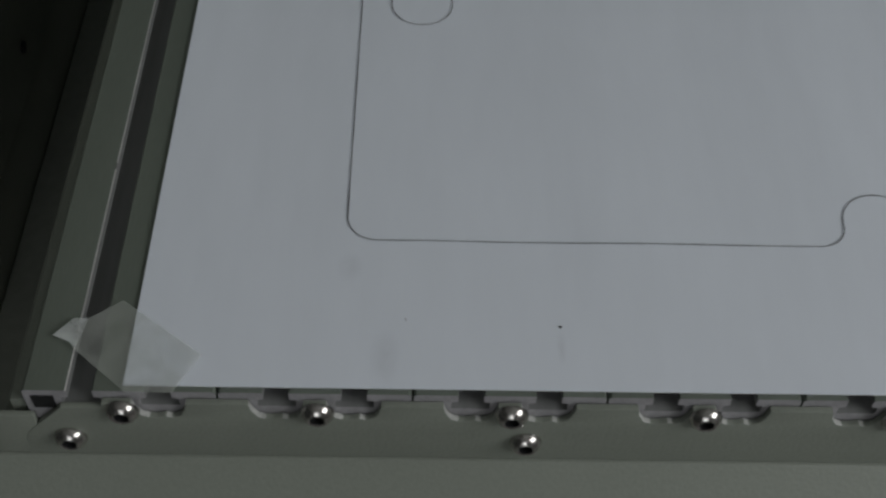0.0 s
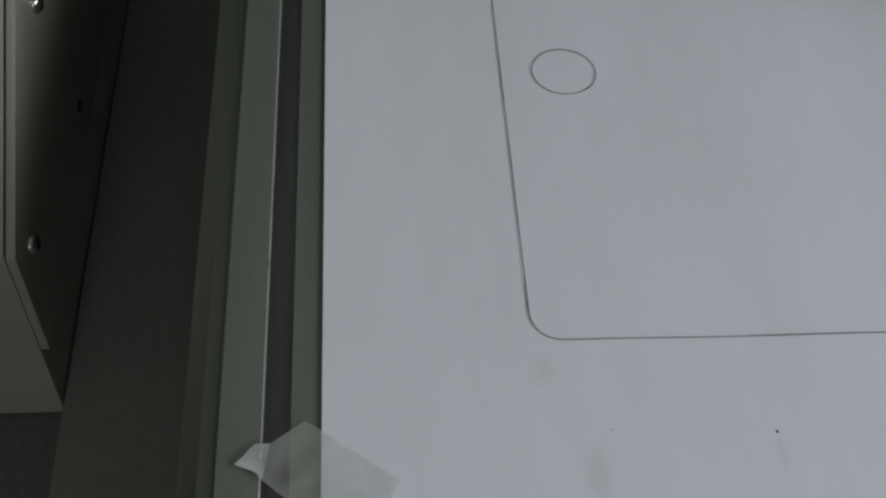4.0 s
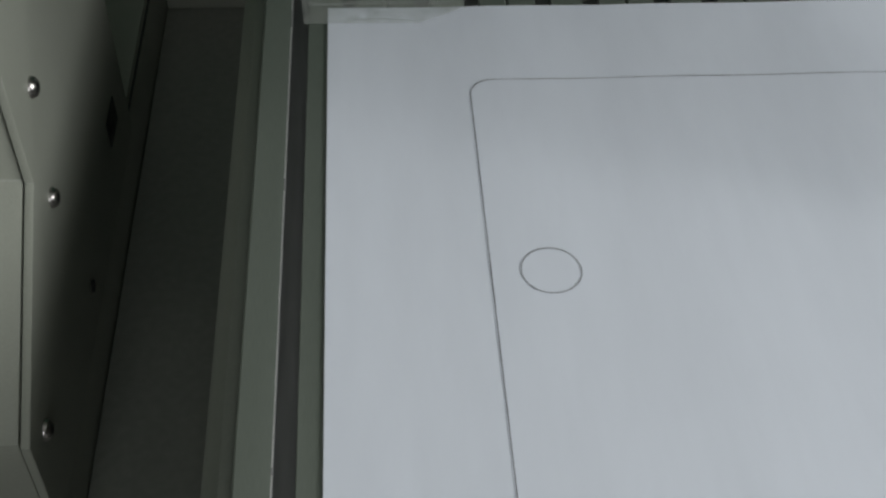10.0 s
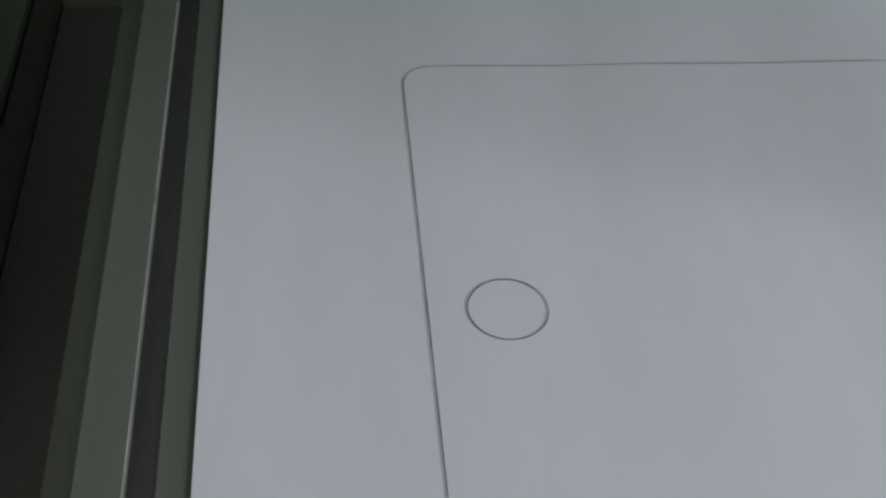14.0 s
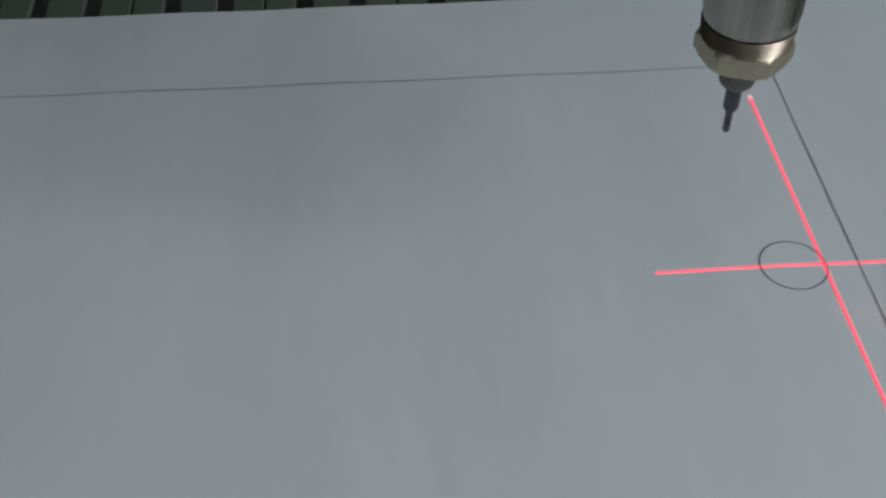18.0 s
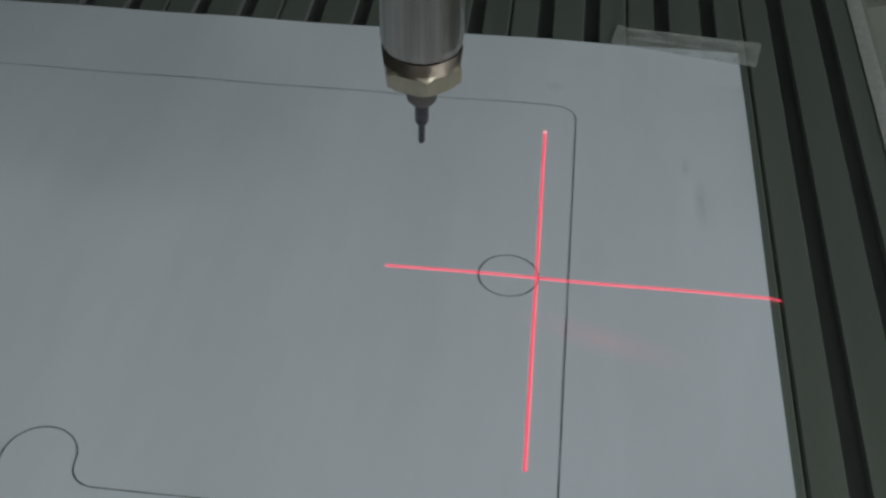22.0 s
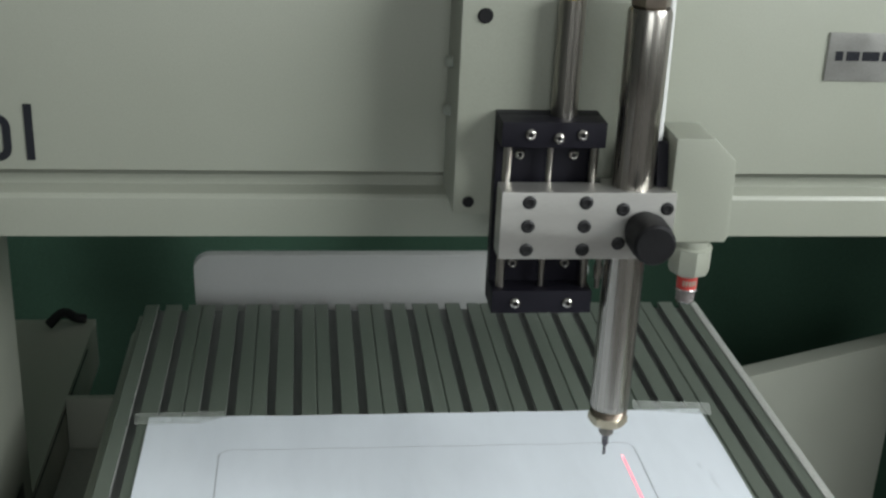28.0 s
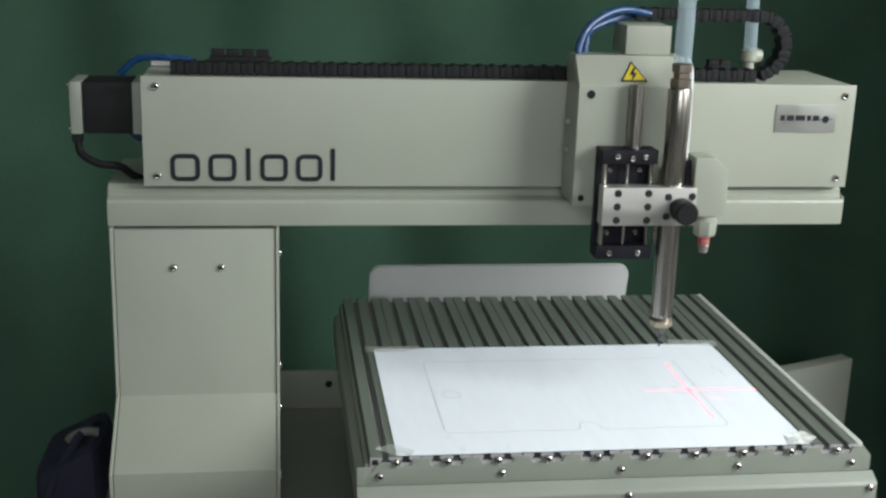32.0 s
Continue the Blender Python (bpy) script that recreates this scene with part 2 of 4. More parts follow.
NAVY = material("navy_fabric", (0.010, 0.011, 0.030), 0.85, 0, 0.25, 30, 600, 0.1)
PAN = material("dark_pan_steel", (0.20, 0.212, 0.182), 0.55, 0, 0.10, 12, 200, 0.05)
TABLE = material("grey_table_top", (0.12, 0.12, 0.11), 0.6, 0, 0.2, 7, 300, 0.05)
# Darker than the other walls to cut bounce and reflections from the left.
DIMWALL = material("bounce_cut_wall", (0.13, 0.14, 0.13), 0.85, 0, 0.08, 2, 90, 0.05)
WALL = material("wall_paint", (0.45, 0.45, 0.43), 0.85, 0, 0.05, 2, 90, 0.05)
CEIL = material("ceiling_paint", (0.74, 0.74, 0.72), 0.9, 0, 0.04, 2, 90, 0.05)
FLOOR = material("floor_tiles", (0.22, 0.21, 0.20), 0.5, 0, 0.12, 3, 60, 0.03)
# Glowing colours that paint the laser's light on the paper; no lamp casts it.
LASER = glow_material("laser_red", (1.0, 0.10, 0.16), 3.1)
LASERDOT = glow_material("laser_end_glow", (1.0, 0.45, 0.50), 2.6)

# ---------------- room ----------------
FL = -0.95
EX, EN, CE = 2.1, 1.75, 1.95
single("floor", span(-2.6, EX + 0.1, -3.1, 1.6, FL - 0.1, FL), FLOOR, "grey tiled floor of the workshop room", "floor", kind="structure")
single("ceiling", span(-2.6, EX + 0.1, -3.1, 1.6, CE, CE + 0.1), CEIL, "plain off-white ceiling above the machine", "ceiling", kind="structure")
single("wall_north", span(-2.6, EX + 0.1, 1.5, 1.6, FL, CE), WALL, "plain painted wall behind the green cloth", "wall", kind="structure")
SX0W, SX1W = -0.80, 0.55
single("wall_south", join(span(-2.6, SX0W, -3.1, -3.0, FL, CE), span(SX1W, EX + 0.1, -3.1, -3.0, FL, CE),
       span(SX0W, SX1W, -3.1, -3.0, FL, 0.3), span(SX0W, SX1W, -3.1, -3.0, 1.6, CE)), WALL, "plain painted wall behind the camera", "wall", kind="structure")
# Unseen wall, kept dark to shape the light.
single("wall_west", span(-2.7, -2.6, -3.1, 1.6, FL, CE), DIMWALL, "unseen side wall, darkened to cut light from the left", "wall", kind="structure")
WY0, WY1, WZ0, WZ1 = -1.50, -0.05, 0.45, 1.50
single("wall_east", join(span(EN, EN + 0.1, -3.0, WY0, FL, CE), span(EN, EN + 0.1, WY1, 0.45, FL, CE),
       span(EN, EN + 0.1, WY0, WY1, FL, WZ0), span(EN, EN + 0.1, WY0, WY1, WZ1, CE)), WALL, "painted wall with a wide window opening", "wall", kind="structure")
# Added out of view to keep side window light off the cloth's right.
single("wall_blocker", span(1.10, EX - 0.001, 0.451, 0.55, FL, CE), WALL, "unseen short wall added to block window light from the cloth", "wall", kind="structure")
single("wall_niche", span(EX, EX + 0.1, 0.4505, 1.499, FL, CE), WALL, "plain painted end wall of a niche", "wall", kind="structure")
win = thing("window_1", "wide white-framed window letting in daylight", "window", (EN + 0.05, (WY0 + WY1) / 2, WZ0), kind="structure")
for y in (WY0 + 0.03, (WY0 + WY1) / 2, WY1 - 0.03):
    part("window_frame", span(-0.03, 0.03, y - 0.03 - win.location.y, y + 0.03 - win.location.y, 0.0, WZ1 - WZ0, 0.004), WHITE, win)

# Unseen window, added as the opening for the rear fill lamp.
win = thing("fill_window", "unseen white-framed window added behind the camera for fill light", "window", ((SX0W + SX1W) / 2, -3.05, 0.3), kind="structure")
for dx in (-0.64, 0.0, 0.64):
    part("window_frame", span(dx - 0.03, dx + 0.03, -0.03, 0.03, 0.0, 1.3, 0.004), WHITE, win)

# green cloth with soft hanging folds
bm = bmesh.new()
nx, nz = 220, 40
grid = []
for j in range(nz + 1):
    z = FL + 0.02 + (1.72 - FL) * j / nz
    row = []
    for i in range(nx + 1):
        x = -2.4 + 4.3 * i / nx
        s = x + 0.10 * (z - 0.3) * math.sin(1.7 * x + 0.5)
        f = 0.026 * math.sin(9.0 * s + 1.2 * math.sin(2.3 * s)) + 0.014 * math.sin(21.0 * s + 0.9 * z) + 0.012 * math.sin(13.0 * (x + 0.55 * z) + 1.1) + 0.05 * noise.noise((1.3 * x, 0.4 * z, 3.0))
        row.append(bm.verts.new((x, 1.32 + f, z)))
    grid.append(row)
for j in range(nz):
    for i in range(nx):
        bm.faces.new((grid[j][i], grid[j][i + 1], grid[j + 1][i + 1], grid[j + 1][i]))
bmesh.ops.recalc_face_normals(bm, faces=bm.faces)
cloth = single("backdrop", bm, GREEN, "dark green cloth hung in soft folds behind the machine", "backdrop", kind="structure")
cloth.modifiers.new("thick", "SOLIDIFY").thickness = 0.002

# table under the machine
TZ = -0.20
tab = thing("table", "dark grey work table under the machine", "table", (0.05, 0.4, FL))
part("tabletop", span(-0.375, 0.42, -0.38, 0.182, TZ - 0.03 - FL, TZ - FL, 0.003), TABLE, tab)
for lx in (-0.34, 0.38):
    for ly in (-0.34, 0.145):
        part("leg", span(lx - 0.02, lx + 0.02, ly - 0.02, ly + 0.02, 0, TZ - 0.03 - FL, 0.002), TABLE, tab)

stand = thing("side_table", "small dark grey table carrying the laptop", "table", (0.20, 0.70, FL))
part("tabletop", span(-0.195, 0.20, -0.112, 0.15, TZ - 0.03 - FL, TZ - FL, 0.003), TABLE, stand)
for lx in (-0.16, 0.175):
    for ly in (-0.085, 0.11):
        part("leg", span(lx - 0.015, lx + 0.015, ly - 0.015, ly + 0.015, 0, TZ - 0.03 - FL, 0.002), TABLE, stand)

# control cabinet behind, with a warning label
cab = thing("control_cabinet", "off-white sheet metal cabinet with a yellow warning label", "cabinet", (0.9915, 1.0137, FL))
cab.rotation_euler = (0, 0, 0.3724)
CH = -0.3021 - FL
part("front_panel", span(-0.62, 0.0, 0.0, 0.03, 0.0, CH, 0.002), CABINET, cab)
part("body", span(-0.60, -0.004, 0.031, 0.045, 0.01, CH - 0.012, 0.002), COVER, cab)
# the label stands on the face
def triangle_label(parent, at, size, name="warning_label", m=None):
    h = size * 0.87
    tri = lambda s: [(-s / 2 * 1.0, -h / 3 * s / size), (s / 2, -h / 3 * s / size), (0, 2 * h / 3 * s / size)]
    m = m or Matrix.Identity(4)
    a = bm_prism(tri(size), "y", -0.0004, 0.0002)
    bmesh.ops.transform(a, matrix=Matrix.Translation(at) @ m, verts=a.verts)
    lab = part(name, a, LETTER, parent, "yellow triangular warning label with black border")
    b = bm_prism(tri(size * 0.80), "y", -0.0009, -0.0003)
    bmesh.ops.transform(b, matrix=Matrix.Translation(at) @ m, verts=b.verts)
    part("yellow_field", b, YELLOW, lab)
    k = size / 30
    bolt = [(1.5, 11), (-4.5, 1.5), (-0.5, 1.5), (-3, -6.5), (4.5, 4), (0.8, 4), (4, 11)]
    c = bm_prism([(p[0] * k, (p[1] - 2) * k) for p in bolt], "y", -0.0013, -0.0008)
    bmesh.ops.transform(c, matrix=Matrix.Translation(at) @ m, verts=c.verts)
    part("symbol", c, LETTER, lab)
    return lab
triangle_label(cab, (-0.0845, -0.001, CH - 0.327), 0.066)
part("plug", bm_lathe([(0, 0), (0.016, 0), (0.016, 0.02), (0.012, 0.045), (0, 0.045)], 20, Matrix.Translation((-0.02, 0, CH - 0.36)) @ Matrix.Rotation(radians(90), 4, "X")), RUBBER, cab, "black round plug")

# laptop behind the bed, lid seen from the back
lap = thing("laptop", "silver laptop with its lid open behind the bed", "laptop", (0.1965, 0.545, TZ))
def rounded_rect(w, h, r, n=6):
    pts = []
    for cx, cy, a0 in ((w / 2 - r, h / 2 - r, 0), (-w / 2 + r, h / 2 - r, 90), (-w / 2 + r, -h / 2 + r, 180), (w / 2 - r, -h / 2 + r, 270)):
        for k in range(n + 1):
            a = radians(a0 + 90 * k / n)
            pts.append((cx + r * math.cos(a), cy + r * math.sin(a)))
    return pts
lid = bm_prism(rounded_rect(0.371, 0.238, 0.016), "y", -0.004, 0.004, 0.0012)
bmesh.ops.transform(lid, matrix=Matrix.Translation((0.002, 0.0228, 0.1169)) @ Matrix.Rotation(radians(14), 4, "X"), verts=lid.verts)
part("lid", lid, LAPTOP, lap, "brushed silver lid with rounded corners")
part("base", bm_prism(rounded_rect(0.371, 0.24, 0.014), "z", 0.001, 0.02, 0.0012), LAPTOP, lap).location = (0.002, 0.177, 0)

# tall dark bag on the floor beside the table
bag = thing("bag", "tall narrow dark navy fabric bag beside the table", "bag", (-0.382, 0.46, FL))
b = bm_box((0.086, 0.13, 0.790), (0, 0, 0.395), 0.032, 5)
for v in b.verts:
    lift = max(0, v.co.z - 0.6) / 0.235
    v.co.z -= 0.055 * lift * max(0, 0.035 - v.co.x) / 0.09
    v.co.x += 0.004 * noise.noise(v.co * 30)
    v.co.y += 0.005 * noise.noise(v.co * 26 + Vector((3, 1, 2)))
part("body", b, NAVY, bag)
part("handle", bm_tube([(-0.002, -0.030, 0.781), (0.006, -0.031, 0.789), (0.022, -0.030, 0.794), (0.036, -0.028, 0.791)], 0.0060, 10), TABLE, bag, "grey folded carrying handle")
part("strap", bm_tube([(-0.032, -0.062, 0.67), (-0.022, -0.067, 0.73), (0.010, -0.04, 0.786), (0.026, 0.0, 0.793), (0.032, 0.05, 0.765)], 0.006, 8), NAVY, bag)
for dz in (0.0, 0.011):
    part("stud", bm_lathe([(0, 0), (0.0035, 0), (0.0025, 0.003), (0, 0.0035)], 12, Matrix.Translation((-0.015, -0.0645, 0.700 - dz)) @ Matrix.Rotation(radians(90), 4, "X")), SCREW, bag)

# ---------------- screws shared by all things ----------------
FRONT = Matrix.Rotation(radians(90), 4, "X")


def screw_meshes(r, h, metal, key):
    head = mesh_of("screw_" + key, bm_lathe([(0.44 * r, 0.93 * h), (0.48 * r, 0.98 * h), (0.58 * r, h), (0.76 * r, 0.82 * h), (0.92 * r, 0.50 * h), (r, 0.16 * h), (r, 0)], 24), metal)
    hole = mesh_of("socket_" + key, bm_lathe([(0, 0.25 * h), (0.435 * r, 0.25 * h), (0.45 * r, 0.95 * h)], 12), DARKHOLE)
    return head, hole


BUTTON = screw_meshes(0.0044, 0.0028, SCREW, "button")
SMALL = screw_meshes(0.0034, 0.0022, SCREW, "small")
BLACKCAP = screw_meshes(0.0041, 0.0010, DARKHOLE, "cap")
KNOB = screw_meshes(0.0052, 0.0060, RUBBER, "knob")


def screw(parent, at, kind=BUTTON, turn=FRONT, name="screw"):
    s = place(name, kind[0], Matrix.Translation(at) @ turn, parent)
    place("socket", kind[1], Matrix.Identity(4), s)
    return s


# ---------------- bed of slotted extrusions ----------------
BX0, BX1, BY0, BY1, BZ = -0.0262, 0.4738, -0.0014, 0.498, -0.0006
bed = thing("machine_bed", "grey anodised aluminium bed with rows of long slots", "machine bed")
prof, w = [], 0.0247
prof += [(-w, -0.018), (w, -0.018), (w, -0.0007), (w - 0.0007, 0)]
for c in (0.0100, -0.0100):
    half = [(0.0036, 0), (0.0033, -0.0003), (0.0033, -0.0030), (0.0050, -0.0033), (0.0050, -0.0062)]
    prof += [(c + p, q) for p, q in half] + [(c - p, q) for p, q in reversed(half)]
prof += [(-w + 0.0007, 0), (-w, -0.0007)]
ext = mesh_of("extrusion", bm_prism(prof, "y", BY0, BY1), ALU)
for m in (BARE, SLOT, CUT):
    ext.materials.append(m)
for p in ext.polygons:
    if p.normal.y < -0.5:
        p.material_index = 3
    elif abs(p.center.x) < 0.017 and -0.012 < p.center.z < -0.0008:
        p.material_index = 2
# First slot's light-facing lip: bare metal, brightened to paint its glint.
glint_lip = ext.copy()
for p in glint_lip.polygons:
    if p.normal.z > 0.5 and p.normal.x > 0.5 and p.center.x < -0.01:
        p.material_index = 1
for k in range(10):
    place("extrusion", glint_lip if k == 0 else ext, Matrix.Translation((0.05 * k - 0.0012, 0, BZ)), bed)
# Dark block proud of the end face paints the shade of a cavity.
part("hollow_shade", span(-0.0240, -0.0182, BY0 - 0.0003, BY0 + 0.001, -0.0085, -0.0030), DARKHOLE, bed, "dark block painted as shade in the bed end")
part("carrier", span(0.03, 0.43, 0.06, 0.44, -0.075, -0.019, 0.003), COVER, bed)
part("side_plate", span(BX0 - 0.0046, BX0 - 0.0006, 0.0, 0.49, -0.024, -0.0075, 0.0006), COVER, bed)
# Paler than the other side plate: the light it catches is in the colour.
part("side_plate", span(BX1 - 0.0024, BX1 + 0.0042, 0.0, 0.497, -0.020, 0.0001, 0.0006), CHIPPED_LIT, bed, "pale edge strip, colour lightened for the light it catches")
skirt = [(-0.030, -0.0200), (-0.0365, -0.0230), (-0.0385, -0.026), (-0.0385, -0.060), (-0.036, -0.060), (-0.036, -0.0265), (-0.030, -0.0235)]
part("side_skirt", bm_prism(skirt, "y", -0.0016, 0.49), COVER, bed, "painted sheet skirt below the edge")
part("corner_plate", span(-0.0384, -0.0245, -0.0033, -0.0017, -0.0292, -0.0100, 0.0004), COVER, bed, "painted corner behind the slanted plate end")
skirt = [(0.4805, -0.010), (0.486, -0.013), (0.488, -0.016), (0.488, -0.060), (0.4855, -0.060), (0.4855, -0.017), (0.4805, -0.0135)]
part("side_skirt", bm_prism(skirt, "y", 0.0, 0.49), COVER, bed, "painted sheet skirt below the edge")

# end plate with notches at the slots
top, low, nd = -0.0030, -0.0292, -0.0098
edge = [(-0.0290, low), (0.4865, low), (0.4865, -0.0125), (0.478, top)]
for k in range(9, -1, -1):
    for c in (0.05 * k + 0.0088, 0.05 * k - 0.0112):
        if c < 0:
            continue
        edge += [(c + 0.0070, top), (c + 0.0064, -0.0062), (c + 0.0050, -0.0088), (c + 0.003, nd), (c + 0.001, nd + 0.0007), (c - 0.0012, nd), (c - 0.003, nd), (c - 0.0050, -0.0088), (c - 0.0064, -0.0062), (c - 0.0070, top)]
edge += [(-0.0056, top), (-0.0060, -0.0052), (-0.0165, -0.0055), (-0.0275, -0.0178), (-0.0290, -0.0215)]
plate = thing("end_plate", "painted notched plate screwed across the bed ends", "end plate")
face = part("plate", bm_prism(edge, "y", -0.0035, -0.0017, 0.0004), COVER, plate)
face.data.materials.append(CHIPPED_LIT)
for p in face.data.polygons:
    if -0.0105 < p.center.z < -0.0034 and p.normal.x > 0.3 and abs(p.normal.y) < 0.9 and -0.02 < p.center.x < 0.47:
        p.material_index = 1
for k in range(10):
    screw(plate, (-0.0006 + 0.05 * k, -0.0035, -0.0062))
for k in range(5):
    screw(plate, (-0.0168 + 0.1206 * k, -0.0035, -0.0200))

# lower apron in front, with a sloping shoulder
apron = thing("front_apron", "off-white folded sheet apron below the bed front", "machine cover")
ap = [(-0.0036, -0.0298), (-0.0150, -0.0372), (-0.0165, -0.040), (-0.0165, -0.150), (-0.0022, -0.150), (-0.0022, -0.0298)]
part("sheet", bm_prism(ap, "x", -0.0385, 0.4905, 0.0006), COVER, apron)
for x in (-0.03, 0.2303, 0.4885 - 0.006):
    screw(apron, (x, -0.0163, -0.0425))

# ---------------- base frame ----------------
base = thing("base_frame", "off-white sheet steel frame the milling machine stands on", "base frame")
part("side_beam", span(-0.300, -0.1186, 0.150, 0.764, -0.198, -0.140, 0.002), WHITE, base)
part("cross_plate", span(-0.1180, 0.46, 0.570, 0.578, -0.198, -0.1345, 0.001), WHITE, base)
part("pan", span(-0.1180, 0.46, 0.02, 0.569, -0.198, -0.190, 0.001), PAN, base, "grey floor pan of the base")
for sx in (0.09, 0.36):
    part("guide_rail", span(sx - 0.01, sx + 0.01, 0.05, 0.56, -0.189, -0.076, 0.001), STEEL, base)
screw(base, (-0.0410, 0.570, -0.1535), KNOB)
# Raised dark strip paints the shade in a long slit.
part("seam_shade", span(-0.1192, -0.1180, 0.400, 0.700, -0.1480, -0.1450), DARKHOLE, base, "long dark strip painted as the shade of a slit")

single("power_cable", bm_tube([(-0.165, 0.735, -0.134), (-0.150, 0.742, -0.122), (-0.137, 0.748, -0.131), (-0.128, 0.752, -0.134)], 0.0055, 10), RUBBER, "short black cable lying on the base frame", "cable")

# ---------------- column ----------------
CX0, CX1 = -0.2925, -0.1115
col = thing("column", "off-white sheet metal column with a sloping foot", "machine column")
side = [(0.2240, 0.1695), (0.2240, -0.0250), (0.1425, -0.0815), (0.1425, -0.138), (0.386, -0.138), (0.386, 0.1695)]
for x0, x1 in ((CX0, CX0 + 0.0035), (CX1 - 0.0035, CX1)):
    part("side_panel", bm_prism(side, "x", x0, x1, 0.0008), WHITE, col)
fr = [(0.2255, 0.1680), (0.2255, -0.0245), (0.1440, -0.0808), (0.1440, -0.1385), (0.1475, -0.1385), (0.1475, -0.0830), (0.229, -0.0265), (0.229, 0.1680)]
part("front_panel", bm_prism(fr, "x", CX0 + 0.0044, CX1 - 0.0044, 0.0008), WHITE, col, "folded front sheet with a crease above the foot")
part("core", bm_prism([(0.232, 0.168), (0.232, -0.03), (0.152, -0.086), (0.152, -0.137), (0.382, -0.137), (0.382, 0.168)], "x", CX0 + 0.0036, CX1 - 0.0036), TABLE, col, "dark inner shell in the seams")
part("back_panel", span(CX0 + 0.0036, CX1 - 0.0036, 0.3835, 0.3875, -0.137, 0.168), WHITE, col)
for x in (-0.2261, -0.1745):
    screw(col, (x, 0.2255, 0.1248))
SIDE = Matrix.Rotation(radians(90), 4, "Y")
for y, z in ((0.266, 0.130), (0.250, 0.0003), (0.238, -0.046), (0.160, -0.094)):
    screw(col, (CX1, y, z), BUTTON, SIDE)
# Raised dark pieces paint the shade in a slot and a small hole.
part("latch_slot_shade", span(CX1 - 0.001, CX1 + 0.0006, 0.337, 0.359, -0.108, -0.093, 0.0004), DARKHOLE, col, "dark piece painted as the shade of a slot")
part("pin_hole_shade", bm_lathe([(0, 0.0008), (0.003, 0.0008), (0.003, 0)], 12, Matrix.Translation((CX1, 0.256, -0.119)) @ SIDE), DARKHOLE, col)

# ---------------- beam with its lower rail ----------------
rail = thing("beam_rail", "off-white lower rail carrying the cross beam", "machine rail")
rp = [(0.2312, 0.1705), (0.2312, 0.1965), (0.2330, 0.1992), (0.2420, 0.2025), (0.2420, 0.2090), (0.2480, 0.2140), (0.385, 0.2140), (0.385, 0.1705)]
part("profile", bm_prism(rp, "x", -0.2945, 0.5405, 0.0006), WHITE, rail)
part("end_cap", span(0.5407, 0.5425, 0.234, 0.383, 0.1715, 0.2025, 0.0006), WHITE, rail)

beam = thing("cross_beam", "off-white cross beam cover with dark plain marks", "machine beam")
part("front_panel", span(-0.2550, 0.5405, 0.2310, 0.2340, 0.2150, 0.3330, 0.0008), WHITE, beam)
part("box", span(-0.2535, 0.5390, 0.2342, 0.3700, 0.2160, 0.3322, 0.0015), WHITE, beam)
for x, z in ((-0.2400, 0.3223), (-0.2400, 0.2268), (0.5277, 0.3210), (0.5277, 0.2257)):
    screw(beam, (x, 0.2310, z))
# the maker's mark as plain frames and bars
def frame_shape(w, h, t, r):
    bm = bmesh.new()
    o = [bm.verts.new((p[0], 0, p[1])) for p in rounded_rect(w, h, r)]
    i = [bm.verts.new((p[0], 0, p[1])) for p in rounded_rect(w - 2 * t, h - 2 * t, max(0.0008, r - t))]
    n = len(o)
    for k in range(n):
        bm.faces.new((o[k], o[(k + 1) % n], i[(k + 1) % n], i[k]))
    res = bmesh.ops.extrude_face_region(bm, geom=bm.faces[:])
    bmesh.ops.translate(bm, vec=(0, -0.0004, 0), verts=[v for v in res["geom"] if isinstance(v, bmesh.types.BMVert)])
    bmesh.ops.recalc_face_normals(bm, faces=bm.faces)
    return bm
mark = part("emblem", frame_shape(0.0315, 0.0300, 0.0050, 0.0085), LETTER, beam, "row of plain dark rounded frames and bars")
mark.location = (-0.2110, 0.2308, 0.2355)
for x, wd in ((-0.1715, 0.0300), (-0.1165, 0.0300), (-0.0785, 0.0290)):
    part("emblem_frame", frame_shape(wd, 0.0300, 0.0050, 0.0085), LETTER, mark).location = (x + 0.2110, 0, 0)
for x in (-0.1440, -0.0530):
    part("emblem_bar", span(x + 0.2110 - 0.0025, x + 0.2110 + 0.0025, -0.0004, 0, -0.0142, 0.0215), LETTER, mark)

# name plate
npl = part("name_plate", span(0.4470, 0.5190, 0.2298, 0.2310, 0.2790, 0.3105, 0.0004), PLATE, beam, "small brushed metal plate with dark marks")
for x0, x1 in ((0.4525, 0.4575), (0.4600, 0.4685), (0.4705, 0.4820), (0.4840, 0.4890), (0.4910, 0.4985)):
    part("mark_bar", span(x0, x1, 0.2294, 0.2299, 0.2925, 0.2985), LETTER, npl)
part("mark_dot", bm_lathe([(0, 0.0005), (0.0042, 0.0005), (0.0042, 0)], 20, Matrix.Translation((0.5065, 0.2299, 0.2940)) @ FRONT), LETTER, npl)
part("mark_line", span(0.4985, 0.5150, 0.2294, 0.2299, 0.2936, 0.2944), LETTER, npl)

# stepper motor at the beam's end
mot = thing("stepper_motor", "black square stepper motor with dull grey end caps", "motor", (-0.2555, 0.2850, 0.2945))
part("body", span(-0.064, -0.012, -0.028, 0.028, -0.028, 0.028, 0.004), RUBBER, mot)
part("front_flange", span(-0.012, 0.0, -0.0285, 0.0285, -0.0285, 0.0285, 0.003), COVER, mot, "dull grey flange")
part("rear_cap", span(-0.077, -0.064, -0.0285, 0.0285, -0.0285, 0.0285, 0.003), COVER, mot, "dull grey rear cap")
